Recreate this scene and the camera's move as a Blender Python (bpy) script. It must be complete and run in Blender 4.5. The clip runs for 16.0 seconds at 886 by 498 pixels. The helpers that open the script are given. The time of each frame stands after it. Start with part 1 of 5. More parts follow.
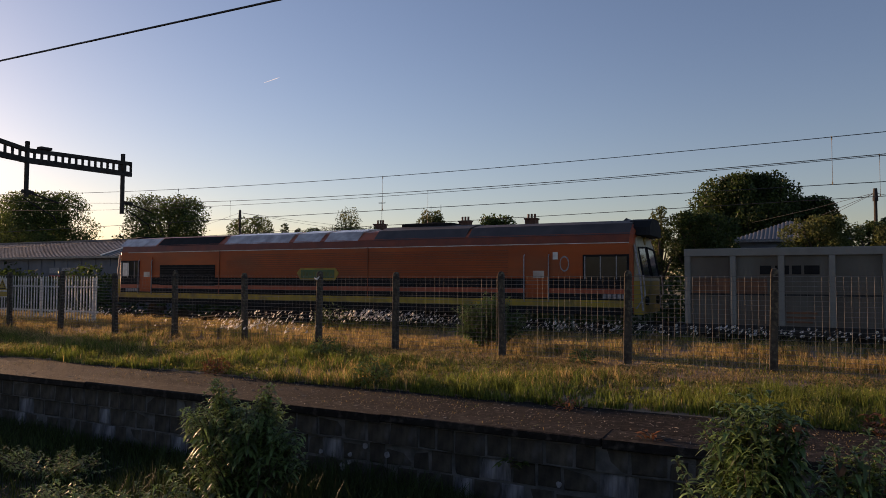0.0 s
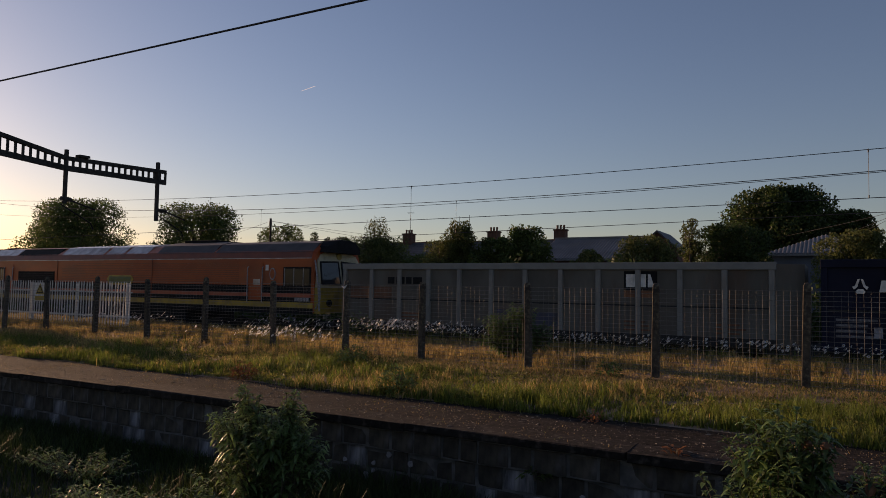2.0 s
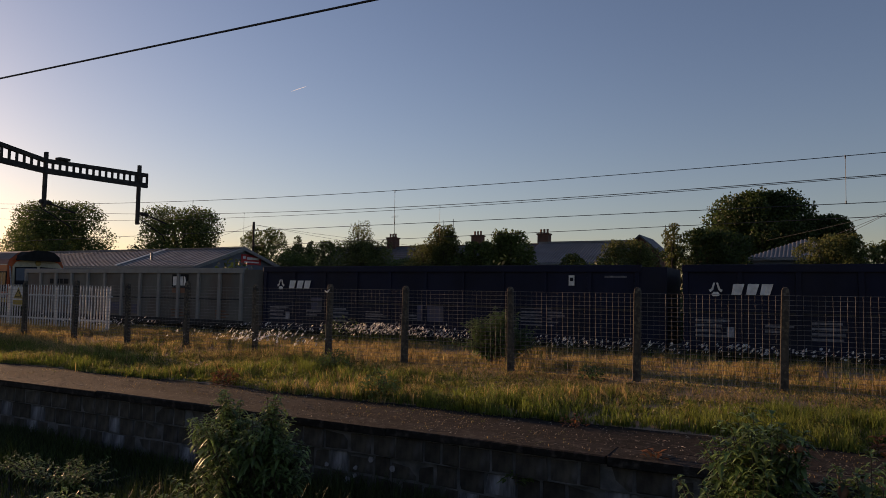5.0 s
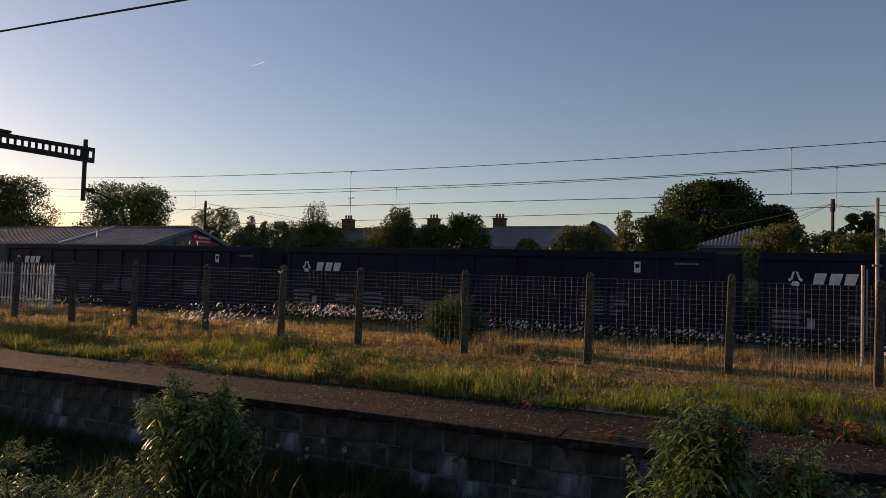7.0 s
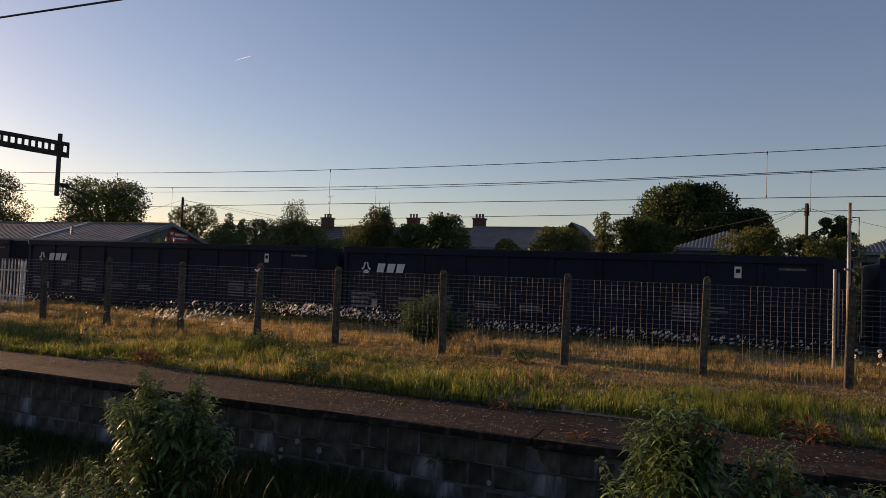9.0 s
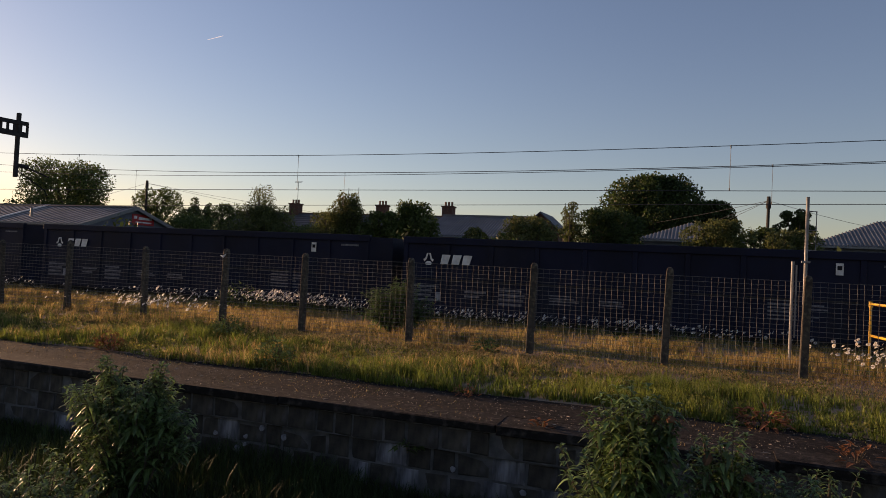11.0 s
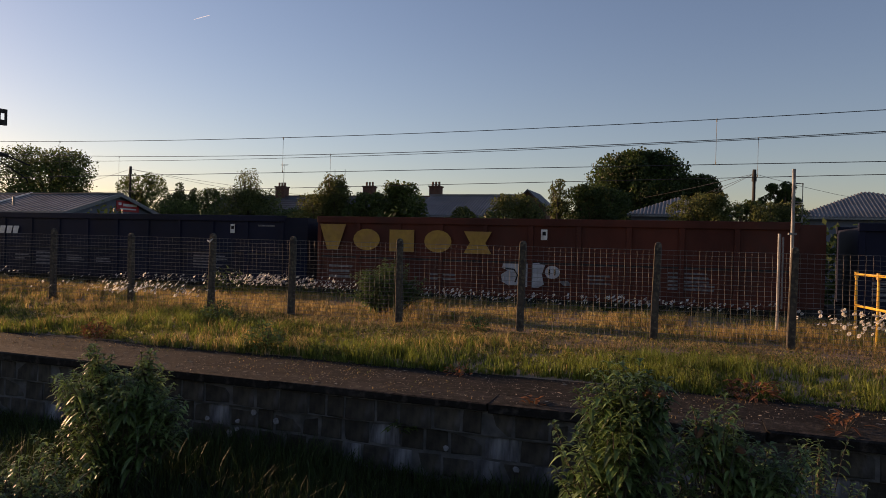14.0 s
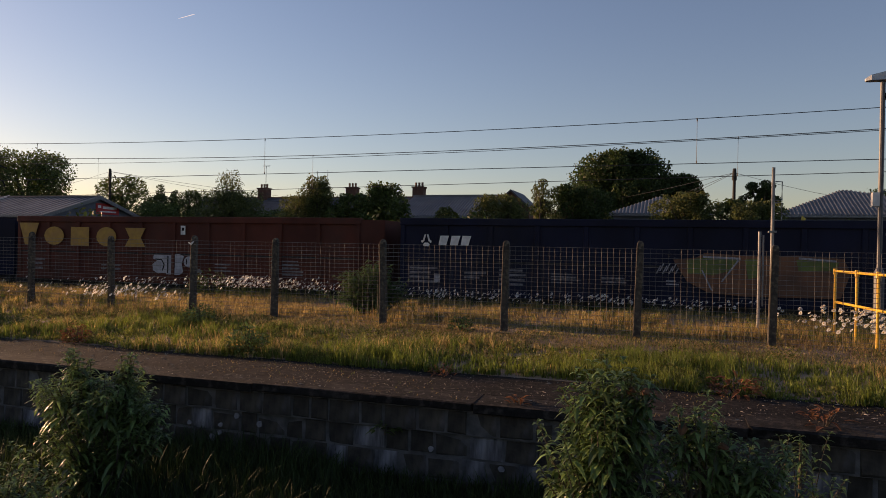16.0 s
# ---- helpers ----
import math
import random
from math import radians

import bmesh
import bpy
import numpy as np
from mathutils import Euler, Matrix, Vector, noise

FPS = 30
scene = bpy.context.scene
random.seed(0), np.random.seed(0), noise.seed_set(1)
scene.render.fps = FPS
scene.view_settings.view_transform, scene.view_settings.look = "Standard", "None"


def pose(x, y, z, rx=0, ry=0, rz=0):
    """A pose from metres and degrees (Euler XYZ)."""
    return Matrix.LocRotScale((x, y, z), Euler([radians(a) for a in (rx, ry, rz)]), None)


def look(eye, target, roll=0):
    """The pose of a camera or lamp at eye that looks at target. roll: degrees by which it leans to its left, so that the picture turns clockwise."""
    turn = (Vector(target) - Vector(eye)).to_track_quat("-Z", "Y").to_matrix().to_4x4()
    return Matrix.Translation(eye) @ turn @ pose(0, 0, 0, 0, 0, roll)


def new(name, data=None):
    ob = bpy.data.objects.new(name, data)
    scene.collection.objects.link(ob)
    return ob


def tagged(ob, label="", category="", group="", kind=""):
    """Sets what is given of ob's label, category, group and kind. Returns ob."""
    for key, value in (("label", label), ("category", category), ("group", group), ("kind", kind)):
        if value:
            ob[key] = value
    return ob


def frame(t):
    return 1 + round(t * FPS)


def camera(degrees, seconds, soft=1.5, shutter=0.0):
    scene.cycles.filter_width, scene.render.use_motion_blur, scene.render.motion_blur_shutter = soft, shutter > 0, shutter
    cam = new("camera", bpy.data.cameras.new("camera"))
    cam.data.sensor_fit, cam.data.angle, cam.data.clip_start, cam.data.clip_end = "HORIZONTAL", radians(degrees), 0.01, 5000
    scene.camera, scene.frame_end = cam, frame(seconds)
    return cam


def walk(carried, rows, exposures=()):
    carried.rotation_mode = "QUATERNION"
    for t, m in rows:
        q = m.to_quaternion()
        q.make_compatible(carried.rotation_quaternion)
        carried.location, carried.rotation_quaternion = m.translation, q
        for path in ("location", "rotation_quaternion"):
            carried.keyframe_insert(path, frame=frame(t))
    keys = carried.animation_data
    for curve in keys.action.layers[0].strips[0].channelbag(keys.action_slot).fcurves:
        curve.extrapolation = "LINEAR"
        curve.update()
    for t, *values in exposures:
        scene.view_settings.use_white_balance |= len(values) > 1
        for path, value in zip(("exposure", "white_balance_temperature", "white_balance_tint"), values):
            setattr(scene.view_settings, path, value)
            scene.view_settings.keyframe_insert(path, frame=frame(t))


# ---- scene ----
# the camera: a phone held by hand on the platform across the way
cam = camera(64.68, 16.0, 0.7)
PATH = [
    (0.0, -0.001, -0.000, 1.450, 92.436, -0.176, 27.227),
    (0.5, 0.016, -0.010, 1.445, 92.656, -0.361, 28.961),
    (1.0, 0.014, 0.006, 1.436, 92.843, -0.389, 29.886),
    (1.5, 0.025, 0.015, 1.439, 93.026, -0.560, 29.759),
    (2.0, 0.037, -0.006, 1.448, 93.240, -0.936, 29.525),
    (2.5, 0.037, -0.022, 1.456, 93.454, -1.127, 29.357),
    (3.0, 0.049, -0.026, 1.455, 93.496, -1.034, 29.324),
    (3.5, 0.056, -0.022, 1.454, 93.514, -0.858, 29.239),
    (6.0, 0.071, -0.014, 1.460, 93.307, -1.388, 26.320),
    (6.5, 0.058, -0.009, 1.448, 92.961, -1.648, 25.065),
    (7.0, 0.053, 0.004, 1.444, 92.286, -1.720, 24.550),
    (7.5, 0.047, 0.036, 1.440, 92.208, -1.875, 24.048),
    (8.0, 0.049, 0.055, 1.442, 92.203, -2.007, 23.768),
    (8.5, 0.051, 0.056, 1.440, 92.245, -2.173, 23.574),
    (9.0, 0.065, 0.034, 1.452, 92.312, -2.228, 22.864),
    (9.5, 0.077, 0.023, 1.458, 92.414, -2.216, 22.621),
    (10.0, 0.082, 0.015, 1.449, 92.262, -2.570, 21.423),
    (12.5, 0.106, 0.023, 1.483, 90.418, -2.556, 19.781),
    (13.0, 0.101, 0.042, 1.470, 90.393, -1.914, 19.579),
    (13.5, 0.092, 0.038, 1.459, 89.818, -1.708, 19.451),
    (14.0, 0.079, 0.052, 1.460, 89.807, -1.565, 19.357),
    (14.5, 0.073, 0.059, 1.454, 89.889, -1.388, 19.306),
    (15.0, 0.083, 0.047, 1.451, 89.951, -1.241, 19.227),
    (15.5, 0.068, 0.083, 1.460, 89.897, -1.187, 18.989),
    (16.0, 0.078, 0.066, 1.456, 89.891, -1.107, 18.024),
]
EXPOSURE = [(0.0, 0.0, 7150), (0.5, -0.2, 7150), (1.0, -0.33, 7150), (1.5, -0.42, 7150), (3.5, -0.4, 7200), (6.0, -0.15, 7350), (7.0, -0.03, 7400), (9.0, 0.03, 7450), (16.0, 0.1, 7450)]
walk(cam, [(t, pose(*p)) for t, *p in PATH], [(t, s + 0.44, k + 500, 35) for t, s, k in EXPOSURE])
#END CAMERA

# ---- sky, sun ----
SUN_AZ, SUN_EL = -79.0, 8.0          # degrees from +y towards +x, and above the horizon
world = bpy.data.worlds.new("sky")
scene.world = world
world.use_nodes = True
wn = world.node_tree
sky = wn.nodes.new("ShaderNodeTexSky")
sky.sky_type = "NISHITA"
sky.sun_disc = False
sky.sun_elevation, sky.sun_rotation = radians(SUN_EL), radians(SUN_AZ)
sky.air_density, sky.dust_density, sky.ozone_density = 1.03, 0.45, 2.95
wn.nodes["Background"].inputs["Strength"].default_value = 0.12
wn.links.new(sky.outputs[0], wn.nodes["Background"].inputs["Color"])
sun = new("sun", bpy.data.lights.new("sun", "SUN"))
sun.data.energy, sun.data.angle, sun.data.color = 5.0, radians(0.6), (1.0, 0.74, 0.44)
a, e = radians(SUN_AZ), radians(SUN_EL)
sun.matrix_world = look((0, 0, 0), (-math.sin(a) * math.cos(e), -math.cos(a) * math.cos(e), -math.sin(e)))

# ---- materials ----
def mat(name, c1, c2=None, rough=0.7, scale=6.0, detail=6.0, bump=0.15, fine=60.0, metal=0.0, stretch=(1, 1, 1), spec=0.5,
        dirt=None, dirt_scale=0.7, dirt_amount=0.5, island=0.0, per_object=0.0, trans=0.0, coat=0.0):
    """A surface with two scales of variation: broad patches and fine grain, with optional stains."""
    m = bpy.data.materials.new(name)
    m.use_nodes = True
    nt = m.node_tree
    n, l = nt.nodes, nt.links
    b = n["Principled BSDF"]
    c2 = c2 or tuple(v * 0.7 for v in c1)
    tc = n.new("ShaderNodeTexCoord")
    mp = n.new("ShaderNodeMapping")
    mp.inputs["Scale"].default_value = stretch
    l.new(tc.outputs["Object"], mp.inputs["Vector"])
    src = mp.outputs["Vector"]
    no = n.new("ShaderNodeTexNoise")
    no.inputs["Scale"].default_value, no.inputs["Detail"].default_value = scale, detail
    l.new(src, no.inputs["Vector"])
    ramp = n.new("ShaderNodeValToRGB")
    ramp.color_ramp.elements[0].position, ramp.color_ramp.elements[1].position = 0.35, 0.68
    ramp.color_ramp.elements[0].color, ramp.color_ramp.elements[1].color = (*c2, 1), (*c1, 1)
    l.new(no.outputs["Fac"], ramp.inputs["Fac"])
    col = ramp.outputs["Color"]
    if dirt:
        n2 = n.new("ShaderNodeTexNoise")
        n2.inputs["Scale"].default_value, n2.inputs["Detail"].default_value = dirt_scale, 8
        l.new(src, n2.inputs["Vector"])
        r2 = n.new("ShaderNodeValToRGB")
        r2.color_ramp.elements[0].position, r2.color_ramp.elements[1].position = 0.5, 0.7
        r2.color_ramp.elements[1].color = (dirt_amount,) * 3 + (1,)
        r2.color_ramp.elements[0].color = (0, 0, 0, 1)
        l.new(n2.outputs["Fac"], r2.inputs["Fac"])
        mx = n.new("ShaderNodeMix")
        mx.data_type = "RGBA"
        l.new(r2.outputs["Color"], mx.inputs["Factor"])
        l.new(col, mx.inputs["A"])
        mx.inputs["B"].default_value = (*dirt, 1)
        col = mx.outputs["Result"]
    for amount, socket in ((island, "Random Per Island"), (per_object, "Random")):
        if amount:
            g = n.new("ShaderNodeNewGeometry" if socket != "Random" else "ShaderNodeObjectInfo")
            mr = n.new("ShaderNodeMapRange")
            mr.inputs["To Min"].default_value, mr.inputs["To Max"].default_value = 1 - amount, 1 + amount
            l.new(g.outputs[socket], mr.inputs["Value"])
            hs = n.new("ShaderNodeHueSaturation")
            l.new(mr.outputs["Result"], hs.inputs["Value"])
            l.new(col, hs.inputs["Color"])
            col = hs.outputs["Color"]
    l.new(col, b.inputs["Base Color"])
    b.inputs["Roughness"].default_value, b.inputs["Metallic"].default_value = rough, metal
    b.inputs["Specular IOR Level"].default_value = spec
    b.inputs["Coat Weight"].default_value = coat
    if bump:
        nf = n.new("ShaderNodeTexNoise")
        nf.inputs["Scale"].default_value, nf.inputs["Detail"].default_value = fine, 4
        l.new(src, nf.inputs["Vector"])
        bp = n.new("ShaderNodeBump")
        bp.inputs["Strength"].default_value, bp.inputs["Distance"].default_value = bump, 0.02
        l.new(nf.outputs["Fac"], bp.inputs["Height"])
        l.new(bp.outputs["Normal"], b.inputs["Normal"])
    if trans:
        t = n.new("ShaderNodeBsdfTranslucent")
        l.new(col, t.inputs["Color"])
        ms = n.new("ShaderNodeMixShader")
        ms.inputs["Fac"].default_value = trans
        l.new(b.outputs[0], ms.inputs[1])
        l.new(t.outputs[0], ms.inputs[2])
        l.new(ms.outputs[0], n["Material Output"].inputs["Surface"])
    return m


M = dict(
    soil=mat("soil", (0.36, 0.235, 0.17), (0.21, 0.135, 0.095), 0.95, 1.2, 8, 0.5, 30, dirt=(0.18, 0.14, 0.07), dirt_scale=0.5, dirt_amount=0.5),
    field=mat("field", (0.09, 0.10, 0.035), (0.05, 0.06, 0.025), 0.95, 0.4, 8, 0.4, 8),
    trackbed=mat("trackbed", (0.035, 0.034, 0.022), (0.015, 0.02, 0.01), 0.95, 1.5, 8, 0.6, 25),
    ballast=mat("ballast", (0.20, 0.18, 0.16), (0.09, 0.08, 0.07), 0.95, 9, 6, 0.9, 22),
    asphalt=mat("asphalt", (0.020, 0.0172, 0.0165), (0.0052, 0.0048, 0.005), 0.95, 0.9, 12, 0.7, 60, spec=0.12, dirt=(0.085, 0.07, 0.06), dirt_scale=13, dirt_amount=0.38),
    coping=mat("coping", (0.024, 0.021, 0.0195), (0.0075, 0.0068, 0.0068), 0.95, 1.6, 10, 0.7, 45, spec=0.15, dirt=(0.095, 0.082, 0.073), dirt_scale=12, dirt_amount=0.48, per_object=0.12),
    block=mat("block", (0.085, 0.073, 0.060), (0.036, 0.031, 0.027), 0.95, 9, 10, 1.0, 30, spec=0.15, dirt=(0.17, 0.17, 0.19), dirt_scale=3.2, dirt_amount=0.6, per_object=0.25, stretch=(1, 1, 0.5)),
    block_pale=mat("block_pale", (0.17, 0.17, 0.19), (0.055, 0.052, 0.052), 0.95, 7, 10, 1.0, 30, spec=0.15, dirt=(0.38, 0.38, 0.39), dirt_scale=5.0, dirt_amount=0.5, per_object=0.25, stretch=(2.2, 1, 0.4)),
    grit=mat("grit", (0.30, 0.26, 0.21), (0.14, 0.12, 0.10), 0.9, 5, 4, 0, island=0.6),
    vapour=mat("vapour", (0.9, 0.9, 0.9), (0.85, 0.85, 0.85), 1.0, 1, 1, 0),
    mortar=mat("mortar", (0.14, 0.136, 0.134), (0.058, 0.056, 0.055), 0.95, 6, 8, 0.5, 60),
    concrete=mat("concrete", (0.075, 0.06, 0.046), (0.03, 0.024, 0.019), 0.9, 9, 8, 0.6, 60, dirt=(0.20, 0.17, 0.11), dirt_scale=16, dirt_amount=0.55, per_object=0.15),
    wire=mat("wire", (0.205, 0.195, 0.185), (0.125, 0.12, 0.112), 0.6, 9, 4, 0, 60, spec=0.3),
    galv=mat("galv", (0.24, 0.24, 0.24), (0.15, 0.15, 0.15), 0.55, 12, 6, 0.05, 60, metal=0.3),
    lamp_grey=mat("lamp_grey", (0.06, 0.066, 0.08), (0.035, 0.038, 0.046), 0.5, 12, 6, 0.05, 60),
    palisade=mat("palisade", (0.62, 0.63, 0.62), (0.42, 0.42, 0.41), 0.55, 6, 6, 0.08, 40, metal=0.25),
    dark_steel=mat("dark_steel", (0.05, 0.05, 0.05), (0.025, 0.023, 0.022), 0.75, 6, 6, 0.15, 40, spec=0.12),
    cable=mat("cable", (0.035, 0.035, 0.037), (0.02, 0.02, 0.02), 0.6, 6, 2, 0),
    rail=mat("rail", (0.22, 0.12, 0.07), (0.10, 0.06, 0.04), 0.6, 12, 6, 0.3, 60, metal=0.5),
    orange=mat("orange_paint", (0.42, 0.072, 0.010), (0.28, 0.046, 0.009), 0.42, 1.3, 10, 0.03, 30, dirt=(0.17, 0.062, 0.035), dirt_scale=0.9, dirt_amount=0.55, stretch=(0.5, 1, 1.5), coat=0.08, spec=0.3),
    orange_dark=mat("orange_shadow_line", (0.22, 0.04, 0.008), (0.15, 0.028, 0.007), 0.5, 3, 6, 0.03),
    roof_grey=mat("roof_grey", (0.07, 0.054, 0.05), (0.035, 0.028, 0.027), 0.6, 2.0, 8, 0.05, 30, dirt=(0.03, 0.028, 0.028), dirt_scale=0.5, dirt_amount=0.8),
    roof_pale=mat("roof_pale", (0.55, 0.50, 0.48), (0.30, 0.26, 0.25), 0.22, 2.5, 8, 0.05, 30, spec=0.9),
    black=mat("black_paint", (0.018, 0.018, 0.02), (0.010, 0.010, 0.011), 0.75, 3, 6, 0.04, 30, spec=0.12),
    yellow=mat("yellow_paint", (0.40, 0.27, 0.02), (0.26, 0.18, 0.02), 0.5, 3, 8, 0.04, 30, dirt=(0.10, 0.075, 0.035), dirt_scale=1.6, dirt_amount=0.7),
    rail_yellow=mat("rail_yellow", (0.75, 0.43, 0.03), (0.60, 0.33, 0.03), 0.45, 8, 6, 0.05, 50, dirt=(0.25, 0.13, 0.05), dirt_scale=9, dirt_amount=0.6),
    red=mat("red_stripe", (0.40, 0.07, 0.03), (0.28, 0.05, 0.02), 0.4, 3, 6, 0.03),
    white=mat("white_paint", (0.74, 0.73, 0.70), (0.58, 0.56, 0.53), 0.5, 6, 6, 0.03, dirt=(0.3, 0.28, 0.25), dirt_scale=5, dirt_amount=0.4),
    print_grey=mat("small_print", (0.20, 0.20, 0.21), (0.08, 0.08, 0.09), 0.7, 16, 8, 0.0),
    faded=mat("faded_white", (0.34, 0.34, 0.36), (0.16, 0.16, 0.18), 0.6, 14, 8, 0.03),
    green_badge=mat("green_badge", (0.05, 0.11, 0.04), (0.035, 0.08, 0.03), 0.4, 6, 4, 0.02),
    wagon_grey=mat("wagon_grey", (0.135, 0.128, 0.112), (0.085, 0.08, 0.07), 0.6, 1.2, 10, 0.08, 25, spec=0.2, dirt=(0.11, 0.06, 0.04), dirt_scale=0.8, dirt_amount=0.6, stretch=(1, 1, 0.5)),
    wagon_rib=mat("wagon_rib", (0.25, 0.25, 0.235), (0.175, 0.175, 0.165), 0.55, 2, 8, 0.06, 25, spec=0.25, dirt=(0.09, 0.065, 0.05), dirt_scale=2, dirt_amount=0.4),
    navy=mat("navy_paint", (0.0095, 0.0125, 0.034), (0.006, 0.0075, 0.019), 0.55, 0.9, 10, 0.06, 22, spec=0.15, dirt=(0.026, 0.024, 0.028), dirt_scale=0.6, dirt_amount=0.5, stretch=(1, 1, 0.6)),
    rust=mat("rust_red_paint", (0.125, 0.033, 0.021), (0.07, 0.020, 0.014), 0.65, 1.1, 10, 0.08, 22, spec=0.15, dirt=(0.055, 0.03, 0.024), dirt_scale=0.8, dirt_amount=0.6, stretch=(1, 1, 0.6)),
    letter_yellow=mat("letter_yellow", (0.44, 0.235, 0.03), (0.31, 0.16, 0.025), 0.55, 6, 8, 0.03, dirt=(0.25, 0.11, 0.05), dirt_scale=3, dirt_amount=0.6),
    graf_blue=mat("graf_blue", (0.035, 0.045, 0.105), (0.05, 0.05, 0.06), 0.6, 4, 6, 0),
    graf_green=mat("graf_green", (0.13, 0.16, 0.03), (0.06, 0.08, 0.018), 0.6, 2, 6, 0),
    graf_rust=mat("graf_rust", (0.19, 0.07, 0.03), (0.085, 0.035, 0.019), 0.6, 2, 6, 0),
    graf_pale=mat("graf_pale", (0.42, 0.42, 0.45), (0.28, 0.28, 0.30), 0.6, 5, 6, 0),
    screen_glass=mat("windscreen_glass", (0.03, 0.035, 0.04), (0.02, 0.024, 0.028), 0.06, 2, 2, 0, spec=0.6),
    glass=mat("window_glass", (0.02, 0.025, 0.028), (0.012, 0.015, 0.017), 0.12, 2, 2, 0, spec=0.3),
    clad=mat("cladding", (0.12, 0.14, 0.18), (0.085, 0.10, 0.13), 0.65, 1, 8, 0.05, 14),
    roof_sheet=mat("roof_sheet", (0.17, 0.17, 0.175), (0.10, 0.10, 0.104), 0.55, 0.8, 10, 0.1, 12, dirt=(0.14, 0.115, 0.09), dirt_scale=0.5, dirt_amount=0.5),
    slate=mat("slate", (0.085, 0.085, 0.095), (0.05, 0.05, 0.056), 0.6, 2, 8, 0.2, 9),
    brick=mat("brick_red", (0.13, 0.058, 0.04), (0.08, 0.038, 0.028), 0.9, 4, 8, 0.3, 18),
    pot=mat("clay_pot", (0.15, 0.075, 0.05), (0.18, 0.09, 0.06), 0.85, 6, 6, 0.1),
    sign_red=mat("sign_red", (0.50, 0.03, 0.03), (0.40, 0.025, 0.025), 0.5, 3, 4, 0.02),
    timber=mat("timber_pole", (0.035, 0.026, 0.02), (0.02, 0.015, 0.012), 0.85, 4, 8, 0.3, 20, stretch=(4, 4, 0.6)),
    bark=mat("bark", (0.11, 0.085, 0.06), (0.05, 0.04, 0.03), 0.95, 6, 8, 0.6, 20, stretch=(3, 3, 0.7)),
    leaf=mat("leaf", (0.1, 0.14, 0.036), (0.055, 0.085, 0.022), 0.55, 0.5, 4, 0, island=0.45, trans=0.42, spec=0.35),
    leaf_dark=mat("leaf_dark", (0.052, 0.085, 0.022), (0.03, 0.052, 0.015), 0.6, 0.4, 4, 0, island=0.45, trans=0.35, spec=0.3),
    leaf_fence=mat("leaf_shrub", (0.12, 0.19, 0.06), (0.06, 0.11, 0.034), 0.5, 0.5, 4, 0, island=0.5, trans=0.42, spec=0.4),
    cab_pale=mat("cab_pale", (0.42, 0.38, 0.26), (0.28, 0.25, 0.17), 0.5, 3, 6, 0.03, dirt=(0.12, 0.10, 0.07), dirt_scale=3, dirt_amount=0.6),
    forb=mat("forb_leaf", (0.20, 0.185, 0.045), (0.09, 0.10, 0.02), 0.55, 0.8, 5, 0, island=0.65, trans=0.45, spec=0.35),
    leaf_olive=mat("leaf_olive", (0.125, 0.145, 0.045), (0.068, 0.085, 0.028), 0.6, 0.5, 4, 0, island=0.4, trans=0.42, spec=0.3),
    leaf_bud=mat("leaf_buddleia", (0.155, 0.24, 0.08), (0.065, 0.118, 0.036), 0.40, 3, 4, 0, island=0.6, trans=0.38, spec=0.6),
    seed=mat("seed_head", (0.17, 0.075, 0.035), (0.10, 0.045, 0.022), 0.9, 20, 4, 0.3),
    grass=mat("grass_green", (0.165, 0.195, 0.036), (0.08, 0.118, 0.02), 0.55, 0.6, 5, 0, island=0.65, trans=0.5, spec=0.35),
    grass_shaded=mat("grass_shaded", (0.052, 0.08, 0.02), (0.026, 0.044, 0.012), 0.65, 0.7, 5, 0, island=0.6, trans=0.15, spec=0.25),
    straw=mat("grass_straw", (0.45, 0.325, 0.135), (0.25, 0.175, 0.07), 0.65, 0.8, 5, 0, island=0.6, trans=0.5, spec=0.35),
    dock=mat("dock_red", (0.26, 0.105, 0.045), (0.13, 0.055, 0.026), 0.8, 5, 4, 0, island=0.35, trans=0.35),
    petal=mat("petal", (0.86, 0.85, 0.83), (0.78, 0.77, 0.74), 0.6, 9, 3, 0, trans=0.5),
    daisy_eye=mat("daisy_eye", (0.65, 0.42, 0.03), (0.5, 0.3, 0.02), 0.8, 20, 3, 0),
)


# ---- small mesh helpers ----
def part(name, bm, material, parent=None, label="", smooth=False):
    me = bpy.data.meshes.new(name)
    bm.to_mesh(me)
    bm.free()
    me.materials.append(M[material] if isinstance(material, str) else material)
    if smooth:
        me.polygons.foreach_set("use_smooth", [True] * len(me.polygons))
    ob = new(name, me)
    if parent is not None:
        ob.parent = parent
    return tagged(ob, label)


def box(bm, x0, y0, z0, x1, y1, z1, bevel=0.0):
    vs = [bm.verts.new((x, y, z)) for x in (x0, x1) for y in (y0, y1) for z in (z0, z1)]
    fs = [bm.faces.new([vs[i] for i in q]) for q in ((0, 1, 3, 2), (4, 6, 7, 5), (0, 4, 5, 1), (2, 3, 7, 6), (0, 2, 6, 4), (1, 5, 7, 3))]
    if bevel:
        es = {e for f in fs for e in f.edges}
        bmesh.ops.bevel(bm, geom=list(es), offset=bevel, segments=2, affect="EDGES", profile=0.6)
    return bm


def boxed(x0, y0, z0, x1, y1, z1, bevel=0.0):
    return box(bmesh.new(), x0, y0, z0, x1, y1, z1, bevel)


